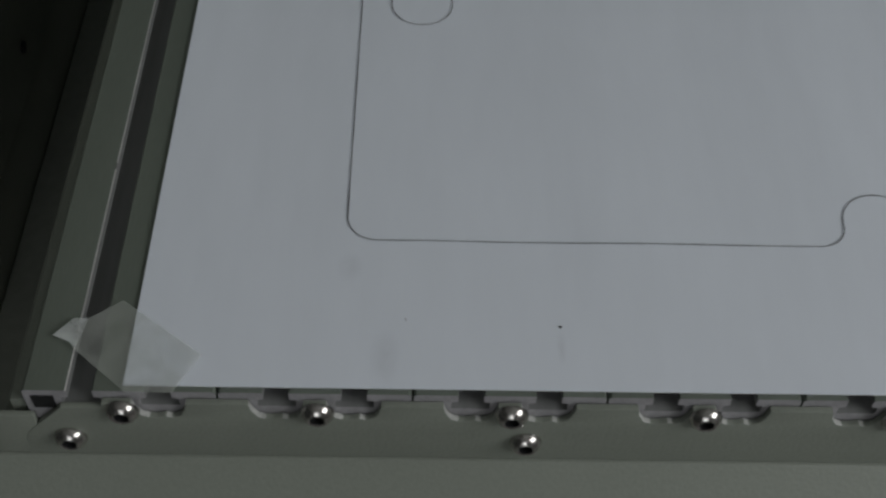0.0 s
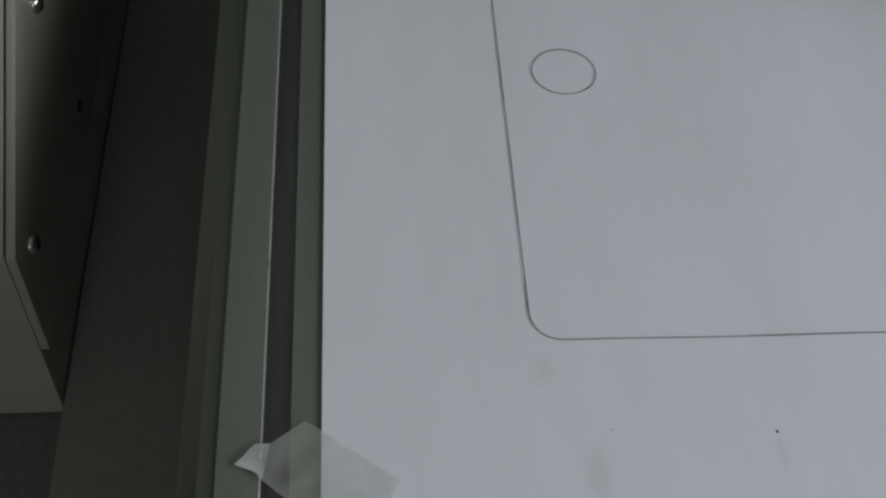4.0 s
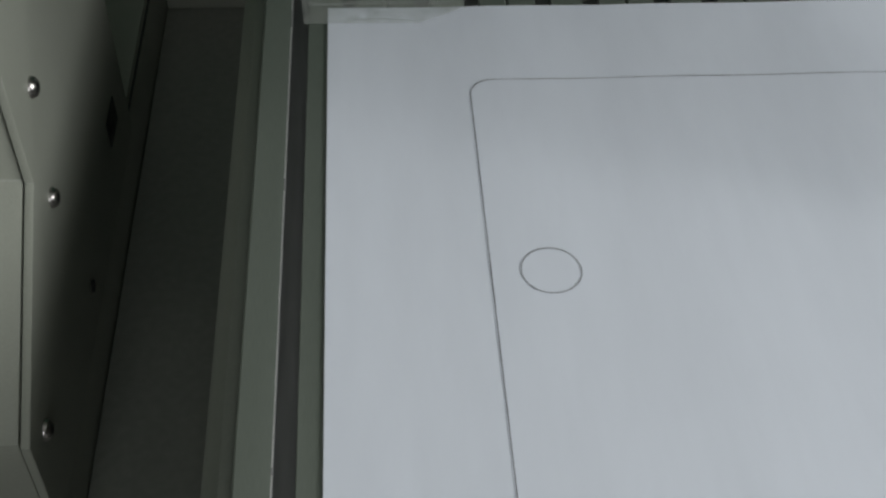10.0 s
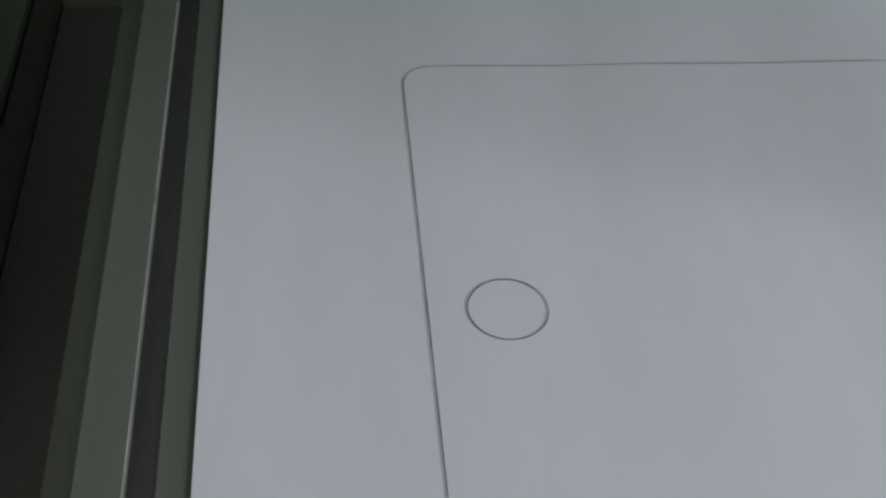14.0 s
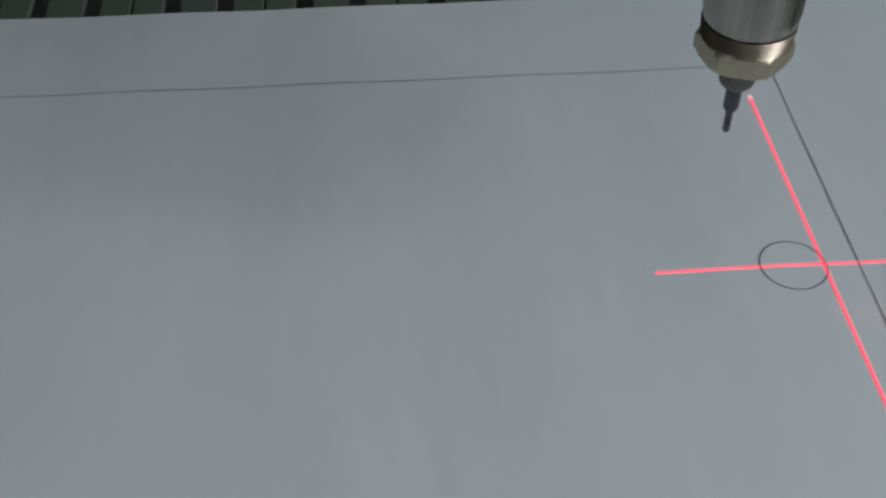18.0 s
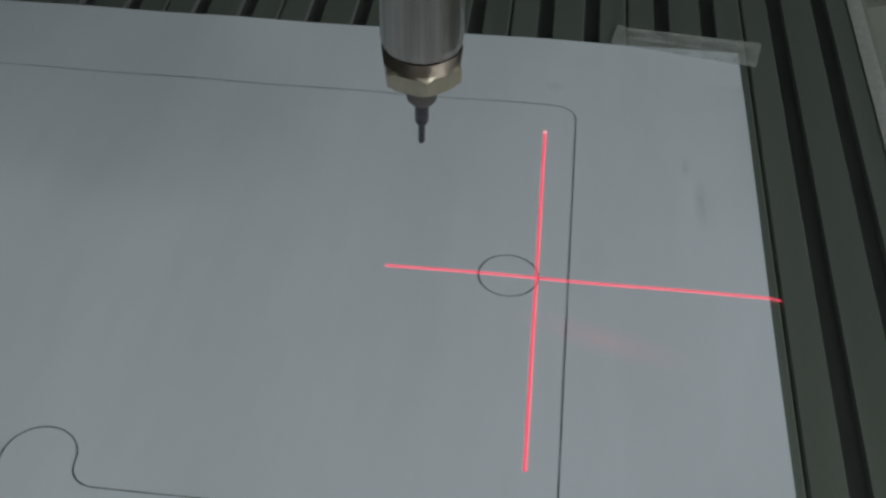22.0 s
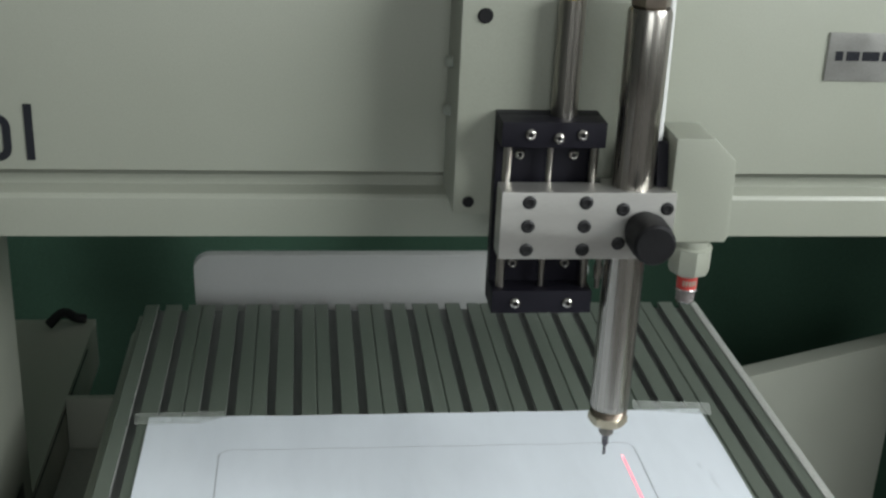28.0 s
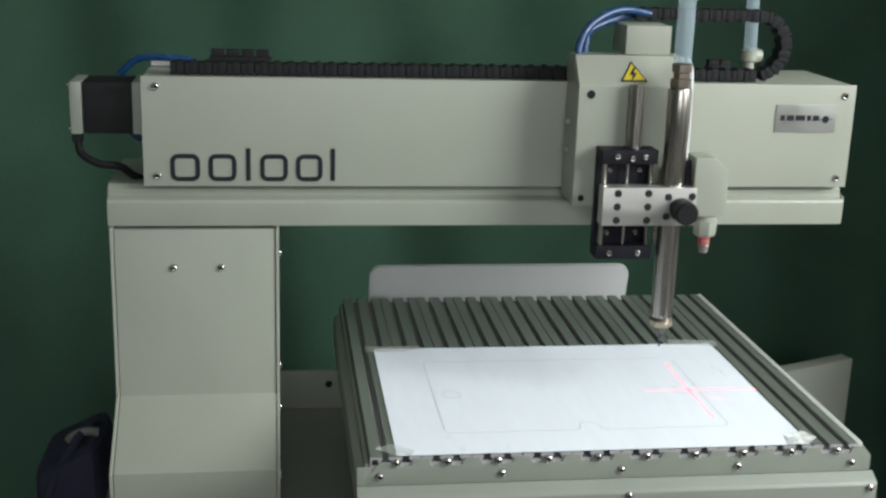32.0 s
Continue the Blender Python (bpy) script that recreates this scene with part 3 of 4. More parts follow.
for dy in (-0.0235, 0.0235):
    for dz in (-0.0235, 0.0235):
        part("tie_bolt", bm_lathe([(0, 0.0022), (0.0024, 0.0022), (0.0026, 0)], 12, Matrix.Translation((-0.077, dy, dz)) @ Matrix.Rotation(radians(-90), 4, "Y")), SCREW, mot)
part("rear_boss", bm_lathe([(0, 0.0012), (0.009, 0.0012), (0.010, 0)], 24, Matrix.Translation((-0.077, 0, 0)) @ Matrix.Rotation(radians(-90), 4, "Y")), RUBBER, mot)
part("plug", span(-0.077, -0.066, -0.024, -0.012, -0.038, -0.0285, 0.001), RUBBER, mot)
single("motor_cable", bm_tube([(-0.3270, 0.267, 0.257), (-0.3230, 0.262, 0.244), (-0.305, 0.258, 0.234), (-0.283, 0.262, 0.230), (-0.270, 0.268, 0.219), (-0.262, 0.275, 0.214)], 0.0042, 10), RUBBER,
       "black cable from the motor down to the rail", "cable")
single("air_hose", bm_tube([(-0.288, 0.330, 0.322), (-0.268, 0.325, 0.339), (-0.240, 0.315, 0.343), (-0.205, 0.305, 0.341)], 0.004, 10), BLUE, "blue air hose entering the cable chain", "hose", "blue hoses")
single("air_hose", bm_tube([(-0.295, 0.335, 0.268), (-0.285, 0.335, 0.262), (-0.270, 0.330, 0.250), (-0.252, 0.325, 0.246)], 0.004, 10), BLUE, "blue air hose curling below the motor", "hose", "blue hoses")
single("chain_anchor", span(-0.252, -0.222, 0.320, 0.360, 0.3330, 0.3400, 0.001), LAPTOP, "light grey clip holding the chain on the beam", "bracket")
blk = thing("terminal_block", "row of black square connectors on the beam", "connector", (-0.187, 0.300, 0.3325))
part("rail", span(0, 0.068, 0, 0.012, 0, 0.014, 0.0005), RUBBER, blk)
for k in range(4):
    part("socket", span(0.002 + 0.0165 * k, 0.016 + 0.0165 * k, 0.0, 0.012, 0.0142, 0.0215, 0.001), RUBBER, blk)

blk2 = thing("terminal_block", "small black connector pair on the beam", "connector", (0.404, 0.345, 0.3330))
part("rail", span(0, 0.030, 0, 0.012, 0, 0.006, 0.0005), RUBBER, blk2)
for k in range(2):
    part("socket", span(0.001 + 0.0145 * k, 0.0135 + 0.0145 * k, 0.0, 0.012, 0.0062, 0.0130, 0.001), RUBBER, blk2)

# cable chain: links along a straight run, a turn and a run back
chain = thing("cable_chain", "black plastic cable chain looping above the beam", "cable chain")
link = mesh_of("chain_link", join(bm_box((0.004, 0.0215, 0.0125), (-0.0048, 0, -0.0004), 0.0006), bm_box((0.0146, 0.020, 0.0115), (0, 0, 0), 0.0010), bm_box((0.006, 0.021, 0.0135), (0.002, 0, 0.0006), 0.0008)), RUBBER)
YC, ZC, R = 0.2560, 0.3400, 0.0335
run = [(-0.218 + 0.0148 * k, ZC, 0.0) for k in range(44)]
xe = run[-1][0]
nturn = 7
for k in range(1, nturn + 1):
    a = math.pi * k / (nturn + 0.5)
    run.append((xe + 0.006 + R * math.sin(a), ZC + R - R * math.cos(a), a))
run += [(xe + 0.002 - 0.0148 * k, ZC + 2 * R, math.pi) for k in range(0, 10)]
for x, z, a in run:
    place("link", link, Matrix.Translation((x, YC, z)) @ Matrix.Rotation(-a, 4, "Y"), chain)
XU = run[-1][0]
for dy, hgt in ((-0.008, 0.0), (0.006, -0.010)):
    single("air_hose", bm_tube([(XU + 0.01, YC + dy, ZC + 2 * R), (XU - 0.025, YC + dy - 0.005, ZC + 2 * R + 0.004 + hgt), (XU - 0.058, YC + dy - 0.02, ZC + 2 * R - 0.008 + hgt), (XU - 0.075 - hgt, YC + dy - 0.03, ZC + 0.038), (XU - 0.078 - hgt, YC + dy - 0.035, ZC + 0.012)], 0.0042, 12), BLUE,
           "blue air hose arching from the chain to the carriage", "hose", "blue hoses")

# ---------------- carriage, slide and spindle ----------------
DZ = -0.0530
car = thing("carriage_housing", "off-white carriage housing with a warning label", "machine carriage")
hp = [(0.1750, 0.2070), (0.1750, 0.3370), (0.2000, 0.3660), (0.2305, 0.3660), (0.2305, 0.2070)]
part("cover", bm_prism(hp, "x", 0.2030, 0.3230, 0.0015), WHITE, car)
part("bridge", span(0.205, 0.321, 0.2306, 0.2440, 0.3345, 0.3560, 0.001), WHITE, car)
part("motor_box", span(0.2600, 0.3100, 0.2080, 0.2600, 0.3662, 0.3975, 0.002), WHITE, car, "square cover over the lifting motor")
part("bung", bm_lathe([(0, 0.0014), (0.0040, 0.0014), (0.0046, 0)], 18, Matrix.Translation((0.2165, 0.1750, 0.3273)) @ FRONT), RUBBER, car, "round black plug")
part("bung", bm_lathe([(0, 0.0014), (0.0032, 0.0014), (0.0036, 0)], 18, Matrix.Translation((0.2120, 0.1750, 0.2150)) @ FRONT), RUBBER, car, "round black plug")
for z in (0.262, 0.292):
    part("side_knob", bm_lathe([(0, 0.004), (0.003, 0.004), (0.004, 0)], 12, Matrix.Translation((0.2030, 0.2110, z)) @ Matrix.Rotation(radians(-90), 4, "Y")), COVER, car)
slope = Matrix.Rotation(math.atan2(-0.025, 0.029), 4, "X")
triangle_label(car, (0.2630, 0.1835, 0.3475), 0.030, m=slope)
part("shaft", bm_lathe([(0.0078, 0.27), (0.0078, 0.3400), (0, 0.3400)], 24, Matrix.Translation((0.2640, 0.1650, 0))), STEEL, car, "round steel drive shaft")

sl = thing("tool_slide", "black anodised slide with steel rods and silver clamp block", "tool slide", (0, 0, DZ))
SX0, SX1 = 0.2254, 0.2862
part("back_plate", span(SX0, SX1, 0.1640, 0.1745, 0.2075, 0.3260, 0.0008), BLACK, sl)
part("end_block", span(SX0, SX1, 0.1470, 0.1638, 0.2070, 0.2215, 0.0008), BLACK, sl)
part("end_block", span(SX0, SX1, 0.1470, 0.1638, 0.3110, 0.3260, 0.0008), BLACK, sl)
for x, r in ((SX0 + 0.0055, 0.0026), ((SX0 + SX1) / 2, 0.0018), (SX1 - 0.0045, 0.0026)):
    part("rod", bm_lathe([(r, 0.2216), (r, 0.3109)], 16, Matrix.Translation((x, 0.1555, 0))), STEEL, sl)
for x, z, y in ((0.2395, 0.2140, 0.1470), (0.2715, 0.2140, 0.1470), (0.2395, 0.2330, 0.1640), (0.2715, 0.2330, 0.1640),
                (0.2395, 0.3020, 0.1640), (0.2715, 0.3020, 0.1640), (0.2420, 0.3190, 0.1470), (0.2720, 0.3190, 0.1470), (0.2585, 0.3170, 0.1470)):
    screw(sl, (x, y, z), SMALL)
blkm = part("clamp_block", span(0.2255, 0.3275, 0.1340, 0.1530, 0.2475, 0.2885, 0.0008), BRUSHED, sl, "brushed silver clamp block")
for x in (0.2415, 0.2745):
    for z in (0.2535, 0.2680, 0.2825):
        screw(blkm, (x, 0.1340, z), BLACKCAP)
for x, z in ((0.2955, 0.2575), (0.2965, 0.2785), (0.3225, 0.2790), (0.3220, 0.2560)):
    screw(blkm, (x, 0.1340, z), BLACKCAP)
part("clamp_jaw", span(0.2890, 0.3270, 0.1532, 0.1680, 0.2500, 0.2860, 0.001), BRUSHED, sl)
part("clamp_foot", bm_lathe([(0, 0.2225), (0.0016, 0.2225), (0.0016, 0.2285), (0.0027, 0.2290), (0.0027, 0.2365), (0.0019, 0.2370), (0.0019, 0.2474), (0, 0.2474)], 18, Matrix.Translation((0.2893, 0.1500, 0))), STEEL, sl, "small turned steel pin")
knob = [(0, 0.0270), (0.0105, 0.0270), (0.0122, 0.0255), (0.0128, 0.0200), (0.0128, 0.0070), (0.0110, 0.0050), (0.0110, 0.0)]
part("knob", bm_lathe(knob, 36, Matrix.Translation((0.3095, 0.1340, 0.2665)) @ FRONT), RUBBER, sl, "round black clamping knob")

# spindle: motor body, hex nut, collet and bit
sp = thing("spindle", "slim polished steel spindle with a hex collet nut", "spindle", (0.3045, 0.1490, 0.0530))
body = [(0.0, 0.0352), (0.0108, 0.0352), (0.0114, 0.0357), (0.0118, 0.0370), (0.0121, 0.0395), (0.0121, 0.2300), (0.0125, 0.2310), (0.0125, 0.2830), (0.0115, 0.2860), (0, 0.2860)]
part("body", bm_lathe(body, 48), STEEL, sp)
grooves = [(0.0098, 0.0296)]
for k in range(6):
    grooves += [(0.0113 + 0.0001 * k, 0.0302 + 0.0009 * k), (0.0109 + 0.0001 * k, 0.0306 + 0.0009 * k)]
part("throat", bm_lathe(grooves, 48), BRONZE, sp, "dark turned grooves above the nut")


def bm_hex_nut(apothem, levels, n=72, turn=0.0):
    """A hexagon whose corners are turned off to the given radius at each height."""
    bm = bmesh.new()
    rings = []
    for h, lim in levels:
        ring = []
        for i in range(n):
            a = 2 * math.pi * i / n
            q = (a % (math.pi / 3)) - math.pi / 6
            r = min(apothem / math.cos(q), lim)
            ring.append(bm.verts.new((r * math.cos(a + turn), r * math.sin(a + turn), h)))
        rings.append(ring)
    for lo, hi in zip(rings, rings[1:]):
        for i in range(n):
            bm.faces.new((lo[i], lo[(i + 1) % n], hi[(i + 1) % n], hi[i]))
    bm.faces.new(rings[0]), bm.faces.new(rings[-1])
    bmesh.ops.recalc_face_normals(bm, faces=bm.faces)
    return bm


part("collet_nut", bm_hex_nut(0.0107, [(0.0240, 0.0100), (0.0245, 0.0112), (0.0252, 0.0124), (0.0292, 0.0124), (0.0299, 0.0119), (0.0305, 0.0113), (0.0309, 0.0108)], 72, radians(-76.5)), BRASS, sp, "bright hexagonal collet nut")
knurl = bm_lathe([(0.0023, 0.0148), (0.0035, 0.0152), (0.0044, 0.0163), (0.0047, 0.0178), (0.0047, 0.0196), (0.0047, 0.0216), (0.0047, 0.0244)], 60)
for i, v in enumerate(knurl.verts):
    if v.co.z > 0.016 and (i + i // 60) % 2:
        v.co.x *= 0.955
        v.co.y *= 0.955
part("collet", knurl, KNURL, sp, "dark knurled collet ring")
part("bit_shank", bm_lathe([(0, 0.0072), (0.0016, 0.0072), (0.0021, 0.0084), (0.0021, 0.0152), (0.0, 0.0152)], 24), CARBIDE, sp)
part("bit", bm_lathe([(0, 0.0), (0.0007, 0.0), (0.0010, 0.0006), (0.0010, 0.0078), (0, 0.0078)], 16), CARBIDE, sp)
part("fitting", bm_lathe([(0.0100, 0.2860), (0.0112, 0.2875), (0.0112, 0.2960), (0.0085, 0.2975), (0.0085, 0.3020), (0.0108, 0.3030), (0.0108, 0.3110), (0.0070, 0.3125), (0, 0.3125)], 6), BRONZE, sp, "dull brass hose fitting")
single("coolant_hose", bm_tube([(0.3045, 0.149, 0.3655), (0.3050, 0.150, 0.42), (0.3065, 0.160, 0.52), (0.310, 0.19, 0.70)], 0.0092, 16), CLEARBLUE, "clear bluish hose rising from the spindle", "hose")
single("sensor_tube", bm_tube([(0.3190, 0.1545, 0.2360), (0.3190, 0.1560, 0.30), (0.3190, 0.1600, 0.352), (0.3185, 0.172, 0.366)], 0.0024, 10), LAPTOP, "thin pale tube beside the spindle", "tube")

# second hose behind the beam
bar = thing("hose_barb", "white plastic elbow with clear hose on the beam", "fitting", (0.455, 0.345, 0.3325))
part("stem", bm_lathe([(0, 0), (0.006, 0), (0.006, 0.012), (0.010, 0.014), (0.010, 0.026), (0, 0.026)], 20), WHITE, bar)
part("elbow", bm_lathe([(0, 0), (0.008, 0), (0.009, 0.010), (0.007, 0.018), (0, 0.018)], 20, Matrix.Translation((-0.004, 0, 0.020)) @ Matrix.Rotation(radians(90), 4, "Y")), WHITE, bar)
part("hose", bm_tube([(0, 0, 0.026), (-0.002, 0, 0.08), (-0.004, 0.005, 0.16), (-0.01, 0.02, 0.3)], 0.0078, 14), CLEARBLUE, bar, "clear bluish hose")

# laser pointer with its holder
lz = thing("laser_pointer", "cross laser pointer in a white angled holder", "laser pointer", (0.3445, 0.1480, 0.1612))
hold = [(-0.0195, 0.0420), (0.0165, 0.0420), (0.0185, 0.0460), (0.0175, 0.0920), (0.0030, 0.1060), (-0.0195, 0.1060)]
part("holder", bm_prism(hold, "y", -0.010, 0.024, 0.0022), WHITE, lz, "white angled holder")
part("bracket", bm_prism([(-0.012, 0.045), (0.030, 0.045), (0.030, 0.100), (0.004, 0.100)], "x", -0.0265, -0.0200, 0.0006), BLACK, lz, "black bracket plate")
part("collar", bm_lathe([(0.0085, 0.0420), (0.0108, 0.0415), (0.0108, 0.0375), (0.0125, 0.0365), (0.0125, 0.0360)], 28), WHITE, lz)
part("gland_nut", bm_lathe([(0.0125, 0.0365), (0.0130, 0.0345), (0.0130, 0.0230), (0.0115, 0.0200), (0.0070, 0.0175), (0, 0.0172)], 8), WHITE, lz, "white gland nut")
band = part("label_band", bm_lathe([(0.0062, 0.0180), (0.0062, 0.0095)], 28), RED, lz, "red band with pale marks")
for k in range(5):
    a = radians(-125 + 17 * k)
    part("mark_bar", bm_box((0.0011, 0.0004, 0.0034), (0, 0, 0), 0, 1, Matrix.Translation((0.0063 * math.cos(a), 0.0063 * math.sin(a), 0.0137)) @ Matrix.Rotation(a + math.pi / 2, 4, "Z")), WHITE, band)
part("barrel", bm_lathe([(0.0062, 0.0094), (0.0066, 0.0088), (0.0066, 0.0078), (0.0056, 0.0072), (0.0056, 0.0010), (0.0044, 0.0), (0, 0.0)], 28), CLEARTIP, lz, "clear metal lens barrel")

# ---------------- paper sheet with the drawn outline ----------------
PW, PH = 0.420, 0.297


def paper_z(x, y):
    z = 0.0003 * noise.noise((x * 11, y * 9, 1.0)) + 0.0002
    z -= 0.0005 * math.exp(-((x - 0.3985) / 0.0024) ** 2 - ((y - 0.196) / 0.010) ** 2) + 0.0003 * math.exp(-((x - 0.394) / 0.002) ** 2 - ((y - 0.212) / 0.006) ** 2)
    z += 0.0005 * math.exp(-((x - 0.404) / 0.006) ** 2 - ((y - 0.062) / 0.008) ** 2) + 0.00035 * math.sin(x * 95 + 2 * math.sin(y * 9)) * min(1, y / 0.05) * 0.5
    curl = max(0.0, (x - 0.397) / 0.023)
    return z + 0.0011 * curl ** 2 * (0.5 + 0.5 * math.sin(y * 31 + 0.6)) * (1 if 0.02 < y < 0.27 else 0.3)


sheet = thing("paper_sheet", "white paper sheet with a thin drawn outline taped to the bed", "paper")
bm = bmesh.new()
NX, NY = 180, 110
tops, bots = [], []
for j in range(NY + 1):
    rt, rb = [], []
    for i in range(NX + 1):
        x, y = PW * i / NX, PH * j / NY
        z = paper_z(x, y)
        rt.append(bm.verts.new((x, y, z)))
        rb.append(bm.verts.new((x, y, z - 0.00025)))
    tops.append(rt), bots.append(rb)
for j in range(NY):
    for i in range(NX):
        bm.faces.new((tops[j][i], tops[j][i + 1], tops[j + 1][i + 1], tops[j + 1][i]))
        bm.faces.new((bots[j][i], bots[j + 1][i], bots[j + 1][i + 1], bots[j][i + 1]))
for j in range(NY):
    bm.faces.new((tops[j][0], tops[j + 1][0], bots[j + 1][0], bots[j][0]))
    bm.faces.new((tops[j][NX], bots[j][NX], bots[j + 1][NX], tops[j + 1][NX]))
for i in range(NX):
    bm.faces.new((tops[0][i], bots[0][i], bots[0][i + 1], tops[0][i + 1]))
    bm.faces.new((tops[NY][i], tops[NY][i + 1], bots[NY][i + 1], bots[NY][i]))
bmesh.ops.recalc_face_normals(bm, faces=bm.faces)
part("sheet", bm, PAPER, sheet)


def drawn_line(name, pts, width, lift, mat, parent, label="", closed=False, wobble=0.0):
    """A ribbon on the paper along a line of (x, y)."""
    fine = []
    n = len(pts)
    for k in range(n if closed else n - 1):
        a, b = Vector(pts[k]), Vector(pts[(k + 1) % n])
        m = max(1, int((b - a).length / 0.004))
        fine += [a + (b - a) * (q / m) for q in range(m)]
    if not closed:
        fine.append(Vector(pts[-1]))
    bm = bmesh.new()
    rows = []
    for k, p in enumerate(fine):
        q0, q1 = fine[k - 1] if closed else fine[max(k - 1, 0)], fine[(k + 1) % len(fine)] if closed else fine[min(k + 1, len(fine) - 1)]
        d = (q1 - q0).normalized()
        s = Vector((-d.y, d.x)) * width / 2 * (1 + wobble * noise.noise((p.x * 90, p.y * 90, 5)))
        def up(q):
            on = -0.001 < q.x < PW + 0.001 and -0.001 < q.y < PH + 0.001
            return (paper_z(q.x, q.y) if on else BZ) + lift
        rows.append((bm.verts.new((p.x + s.x, p.y + s.y, up(p))), bm.verts.new((p.x - s.x, p.y - s.y, up(p)))))
    for k in range(len(rows) if closed else len(rows) - 1):
        a, b = rows[k], rows[(k + 1) % len(rows)]
        bm.faces.new((a[0], a[1], b[1], b[0]))
    bmesh.ops.recalc_face_normals(bm, faces=bm.faces)
    if bm.faces[:] and bm.faces[:][0].normal.z < 0:
        bmesh.ops.reverse_faces(bm, faces=bm.faces)
    return part(name, bm, mat, parent, label)


def arc(cx, cy, r, a0, a1, n=10):
    return [(cx + r * math.cos(radians(a0 + (a1 - a0) * k / n)), cy + r * math.sin(radians(a0 + (a1 - a0) * k / n))) for k in range(n + 1)]


OX, OY, OW, OH, RC = 0.0542, 0.0484, 0.2998, 0.2002, 0.0088
cx = OX + OW / 2 + 0.0021
r1, rb, hb = 0.0075, 0.0108, 0.0085
out = arc(OX + RC, OY + RC, RC, 180, 270)
out += arc(cx - rb - r1, OY + r1, r1, 270, 360, 8) + arc(cx, OY + hb, rb, 180, 0, 16) + arc(cx + rb + r1, OY + r1, r1, 180, 270, 8)
out += arc(OX + OW - RC, OY + RC, RC, 270, 360) + arc(OX + OW - RC, OY + OH - RC, RC, 0, 90) + arc(OX + RC, OY + OH - RC, RC, 90, 180)
drawn_line("outline", out, 0.00030, 0.00030, INK, sheet, "thin dark pencil outline with rounded corners", True, 0.5)
for hx in (0.0740, 0.3340):
    drawn_line("circle", arc(hx, 0.1487, 0.0100, 0, 354, 60), 0.00030, 0.00030, INK, sheet, "thin dark drawn circle", True, 0.5)
for px, py, pr in ((0.1126, 0.0198, 0.00042), (0.0715, 0.0215, 0.0002)):
    part("speck", bm_lathe([(0, 0.0001), (pr, 0.0001), (pr, 0)], 10, Matrix.Translation((px, py, paper_z(px, py) + 0.0001))), INK, sheet)


def smudge_material(name, base, alpha):
    """A stain that fades from the middle of its piece towards the rim."""
    mt = material(name, base, 0.7, 0, 0.2, 200, 900, 0.0, spec=0.1)
    nt = mt.node_tree
    tc = nt.nodes.new("ShaderNodeTexCoord")
    mp = nt.nodes.new("ShaderNodeMapping")
    mp.inputs["Location"].default_value, mp.inputs["Scale"].default_value = (-1, -1, 0), (2, 2, 0)
    gr = nt.nodes.new("ShaderNodeTexGradient")
    gr.gradient_type = "SPHERICAL"
    ns = nt.nodes.new("ShaderNodeTexNoise")
    ns.inputs["Scale"].default_value = 300
    mul = nt.nodes.new("ShaderNodeMath")
    mul.operation = "MULTIPLY"
    sc = nt.nodes.new("ShaderNodeMath")
    sc.operation = "MULTIPLY"
    sc.inputs[1].default_value = 2 * alpha
    nt.links.new(tc.outputs["Generated"], mp.inputs["Vector"])
    nt.links.new(tc.outputs["Object"], ns.inputs["Vector"])
    nt.links.new(mp.outputs["Vector"], gr.inputs["Vector"])
    nt.links.new(gr.outputs["Fac"], mul.inputs[0])
    nt.links.new(ns.outputs["Fac"], mul.inputs[1])
    nt.links.new(mul.outputs[0], sc.inputs[0])
    nt.links.new(sc.outputs[0], nt.nodes["Principled BSDF"].inputs["Alpha"])
    return mt


SMUDGE = smudge_material("grey_smudge", (0.18, 0.17, 0.17), 0.08)
for sx, sy, rx, ry in ((0.4000, 0.196, 0.0030, 0.016), (0.395, 0.216, 0.002, 0.007), (0.3450, 0.262, 0.005, 0.004), (0.1126, 0.0130, 0.0015, 0.006), (0.0662, 0.0095, 0.0045, 0.009), (0.0558, 0.0390, 0.0040, 0.006)):
    drawn_line("smudge", [(sx, sy - ry), (sx, sy + ry)], 2 * rx, 0.00014, SMUDGE, sheet, "faint grey smudge")


def tape(pts, mat, label, crumple=0.0, folds=()):
    z = 0.0009
    bm = bm_prism(pts, "z", z, z + 0.0001)
    if crumple:
        bmesh.ops.triangulate(bm, faces=bm.faces)
        bmesh.ops.subdivide_edges(bm, edges=bm.edges[:], cuts=3, use_grid_fill=True)
        for v in bm.verts:
            v.co.z += crumple * (0.5 + noise.noise((v.co.x * 160, v.co.y * 160, 2)))
    strip = thing("tape_strip", label, "tape", group="tape strips at the paper corners")
    part("film", bm, mat, strip, smooth=False)
    for (x0, y0), (x1, y1) in folds:
        m = ((x0 + x1) / 2, (y0 + y1) / 2 + 0.0006, z + 0.0002)
        part("wrinkle", bm_tube([(x0, y0, z + 0.0001), m, (x1, y1, z + 0.0001)], 0.00022, 6, 5), TAPE_FOLDED, strip, "whitish wrinkle")
    return strip


tape([(-0.004, 0.026), (0.019, 0.009), (0.013, -0.0025), (0.001, -0.0025), (-0.0150, 0.011), (-0.0135, 0.019)], TAPE, "clear tape square stuck diagonally over a paper corner")
tape([(-0.0205, 0.0145), (-0.0160, 0.0200), (-0.0122, 0.0200), (-0.0140, 0.0105), (-0.0158, 0.0125)], TAPE_SCRAP, "small torn scrap of clear tape on the bed")
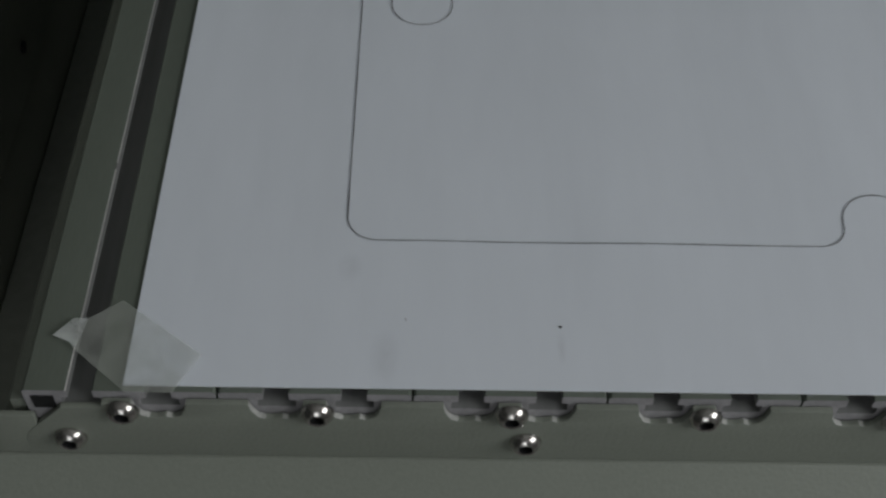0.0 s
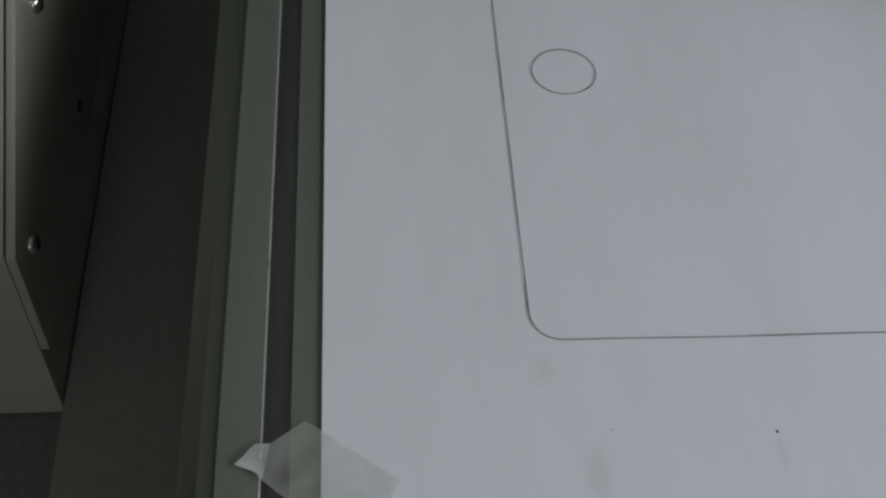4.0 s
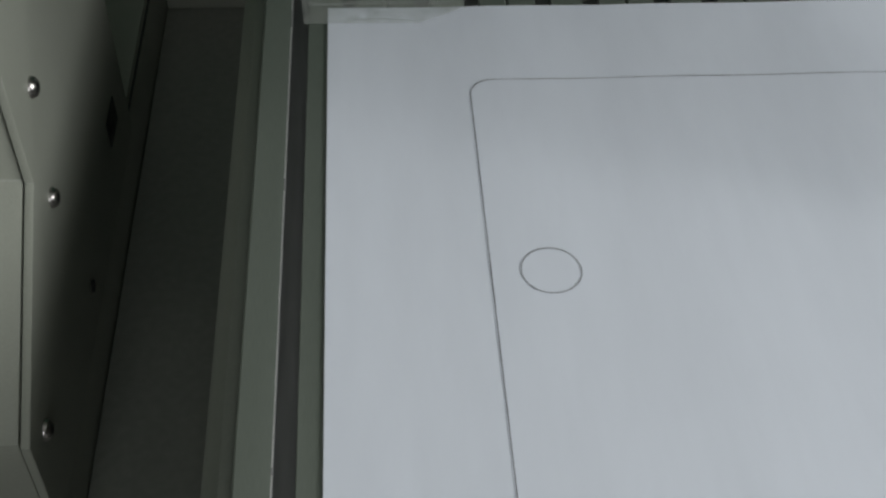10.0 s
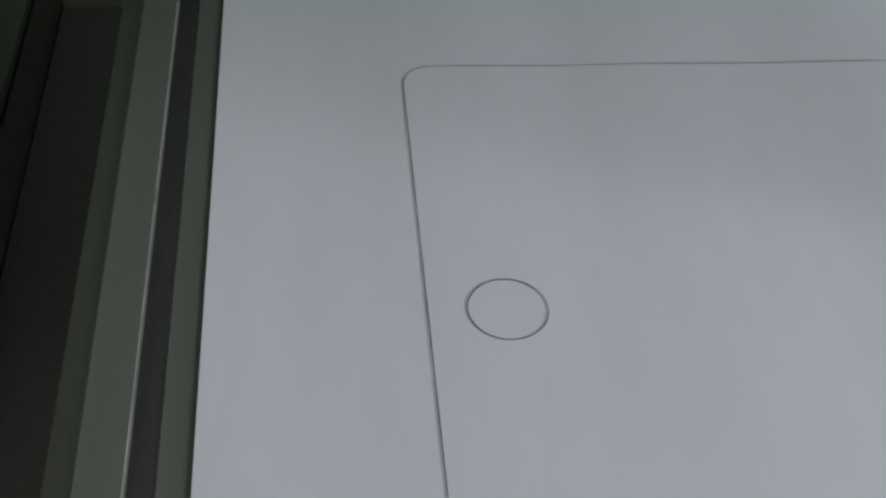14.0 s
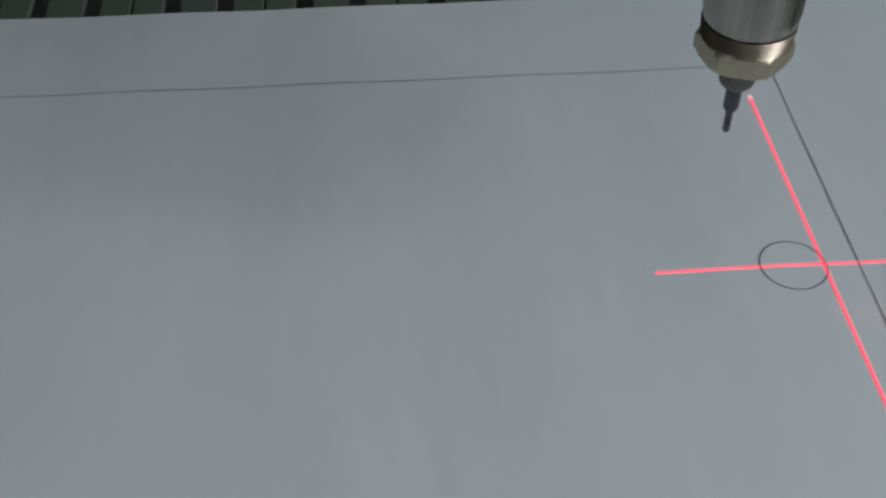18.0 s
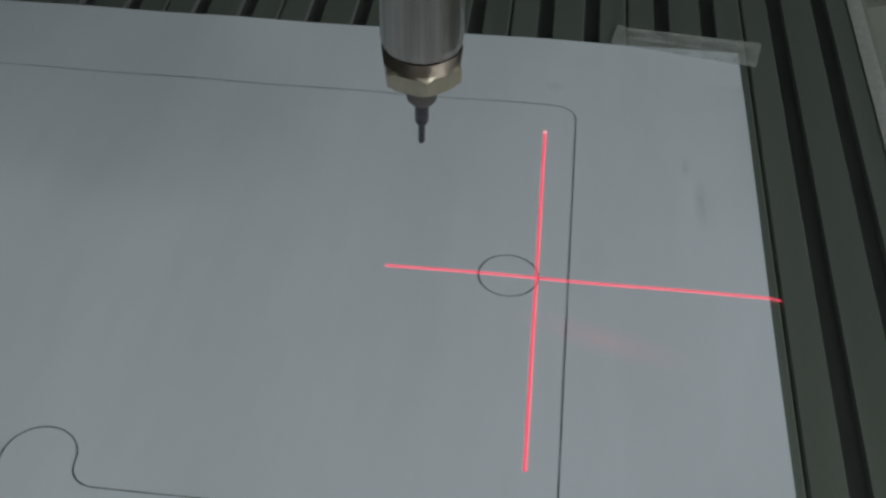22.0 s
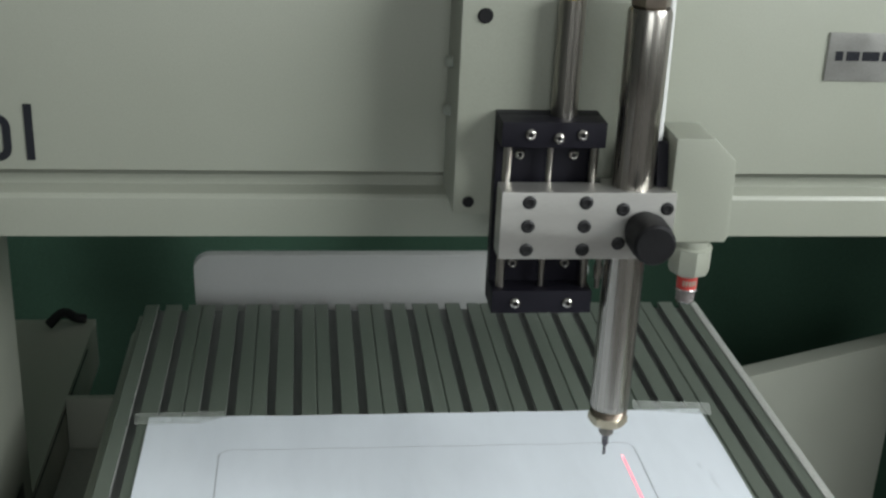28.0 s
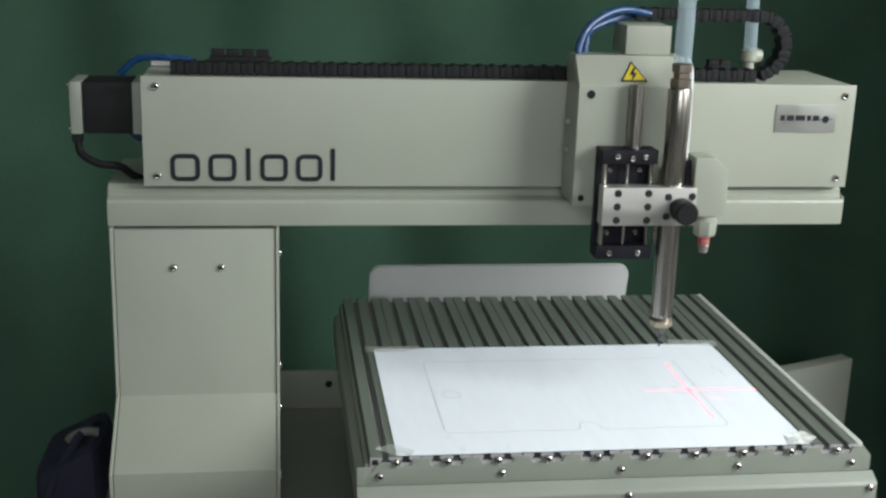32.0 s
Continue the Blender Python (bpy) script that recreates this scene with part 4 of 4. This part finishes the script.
tape([(-0.011, 0.303), (-0.0095, 0.286), (0.037, 0.2855), (0.056, 0.2955), (0.056, 0.3035)], TAPE, "clear tape strip along a rear paper corner", folds=(((-0.0080, 0.2990), (0.0500, 0.2985)), ((0.0100, 0.2880), (0.0330, 0.2872))))
tape([(0.370, 0.3115), (0.374, 0.3095), (0.4305, 0.3045), (0.4265, 0.2860), (0.367, 0.2965)], TAPE_FOLDED, "whitish tape strip across a rear paper corner", folds=(((0.3720, 0.3020), (0.4150, 0.2960)), ((0.3740, 0.3080), (0.4200, 0.3030))))
tape([(0.402, 0.018), (0.424, 0.029), (0.433, 0.012), (0.419, -0.0012), (0.400, -0.0012)], TAPE_WHITE, "crumpled whitish tape over a front paper corner", 0.0022)

# red cross of the laser, its soft rim and stray light, painted as glowing ribbons
def faded_glow(name, colour, strength, soft):
    """Light that adds to the paper below it; soft: it fades from the middle of its piece to the rim."""
    mt = bpy.data.materials.new(name)
    mt.use_nodes = True
    nt = mt.node_tree
    nt.nodes.remove(nt.nodes["Principled BSDF"])
    em, clear, both = (nt.nodes.new("ShaderNode" + kind) for kind in ("Emission", "BsdfTransparent", "AddShader"))
    em.inputs["Color"].default_value, em.inputs["Strength"].default_value = (*colour, 1), strength
    nt.links.new(em.outputs[0], both.inputs[0])
    nt.links.new(clear.outputs[0], both.inputs[1])
    nt.links.new(both.outputs[0], nt.nodes["Material Output"].inputs["Surface"])
    if soft:
        tc, mp = nt.nodes.new("ShaderNodeTexCoord"), nt.nodes.new("ShaderNodeMapping")
        mp.inputs["Location"].default_value, mp.inputs["Scale"].default_value = (-1, -1, 0), (2, 2, 0)
        gr, sc = nt.nodes.new("ShaderNodeTexGradient"), nt.nodes.new("ShaderNodeMath")
        gr.gradient_type, sc.operation = "QUADRATIC_SPHERE", "MULTIPLY"
        sc.inputs[1].default_value = strength
        nt.links.new(tc.outputs["Generated"], mp.inputs["Vector"])
        nt.links.new(mp.outputs["Vector"], gr.inputs["Vector"])
        nt.links.new(gr.outputs["Fac"], sc.inputs[0])
        nt.links.new(sc.outputs[0], em.inputs["Strength"])
    return mt


LASER_EDGE = faded_glow("laser_red_edge", (1.0, 0.03, 0.09), 0.6, False)
LASER_STRAY = faded_glow("laser_stray_light", (1.0, 0.07, 0.13), 0.12, True)
cross = thing("laser_cross", "bright red laser cross painted on the paper as glowing ribbons", "laser light")
for a, b in (((0.2925, 0.1489), (0.4240, 0.1489)), ((0.3423, 0.2300), (0.3441, 0.0685))):
    line = drawn_line("laser_line", [a, b], 0.00062, 0.00020, LASER, cross)
    drawn_line("rim", [a, b], 0.0016, 0.00016, LASER_EDGE, line, "fainter red glow painted as a rim")
part("laser_dot", bm_lathe([(0, 0.0002), (0.0008, 0.0002), (0.0008, 0)], 16, Matrix.Translation((0.3423, 0.2302, 0.0007))), LASERDOT, cross, "glowing disc painted as the bright end of the line")
spot = pose(0.3660, 0.1232, 0, 0, 0, -16)
bm = bmesh.new()
bmesh.ops.create_grid(bm, x_segments=40, y_segments=10, size=1.0)
bmesh.ops.transform(bm, matrix=Matrix.Diagonal((0.044, 0.0105, 1, 1)), verts=bm.verts)
for v in bm.verts:
    on = spot @ v.co
    v.co.z = paper_z(on.x, on.y) + 0.0003
stray = part("stray_light", bm, LASER_STRAY, cross, "faint red glowing streak painted for stray laser light")
stray.matrix_basis = spot
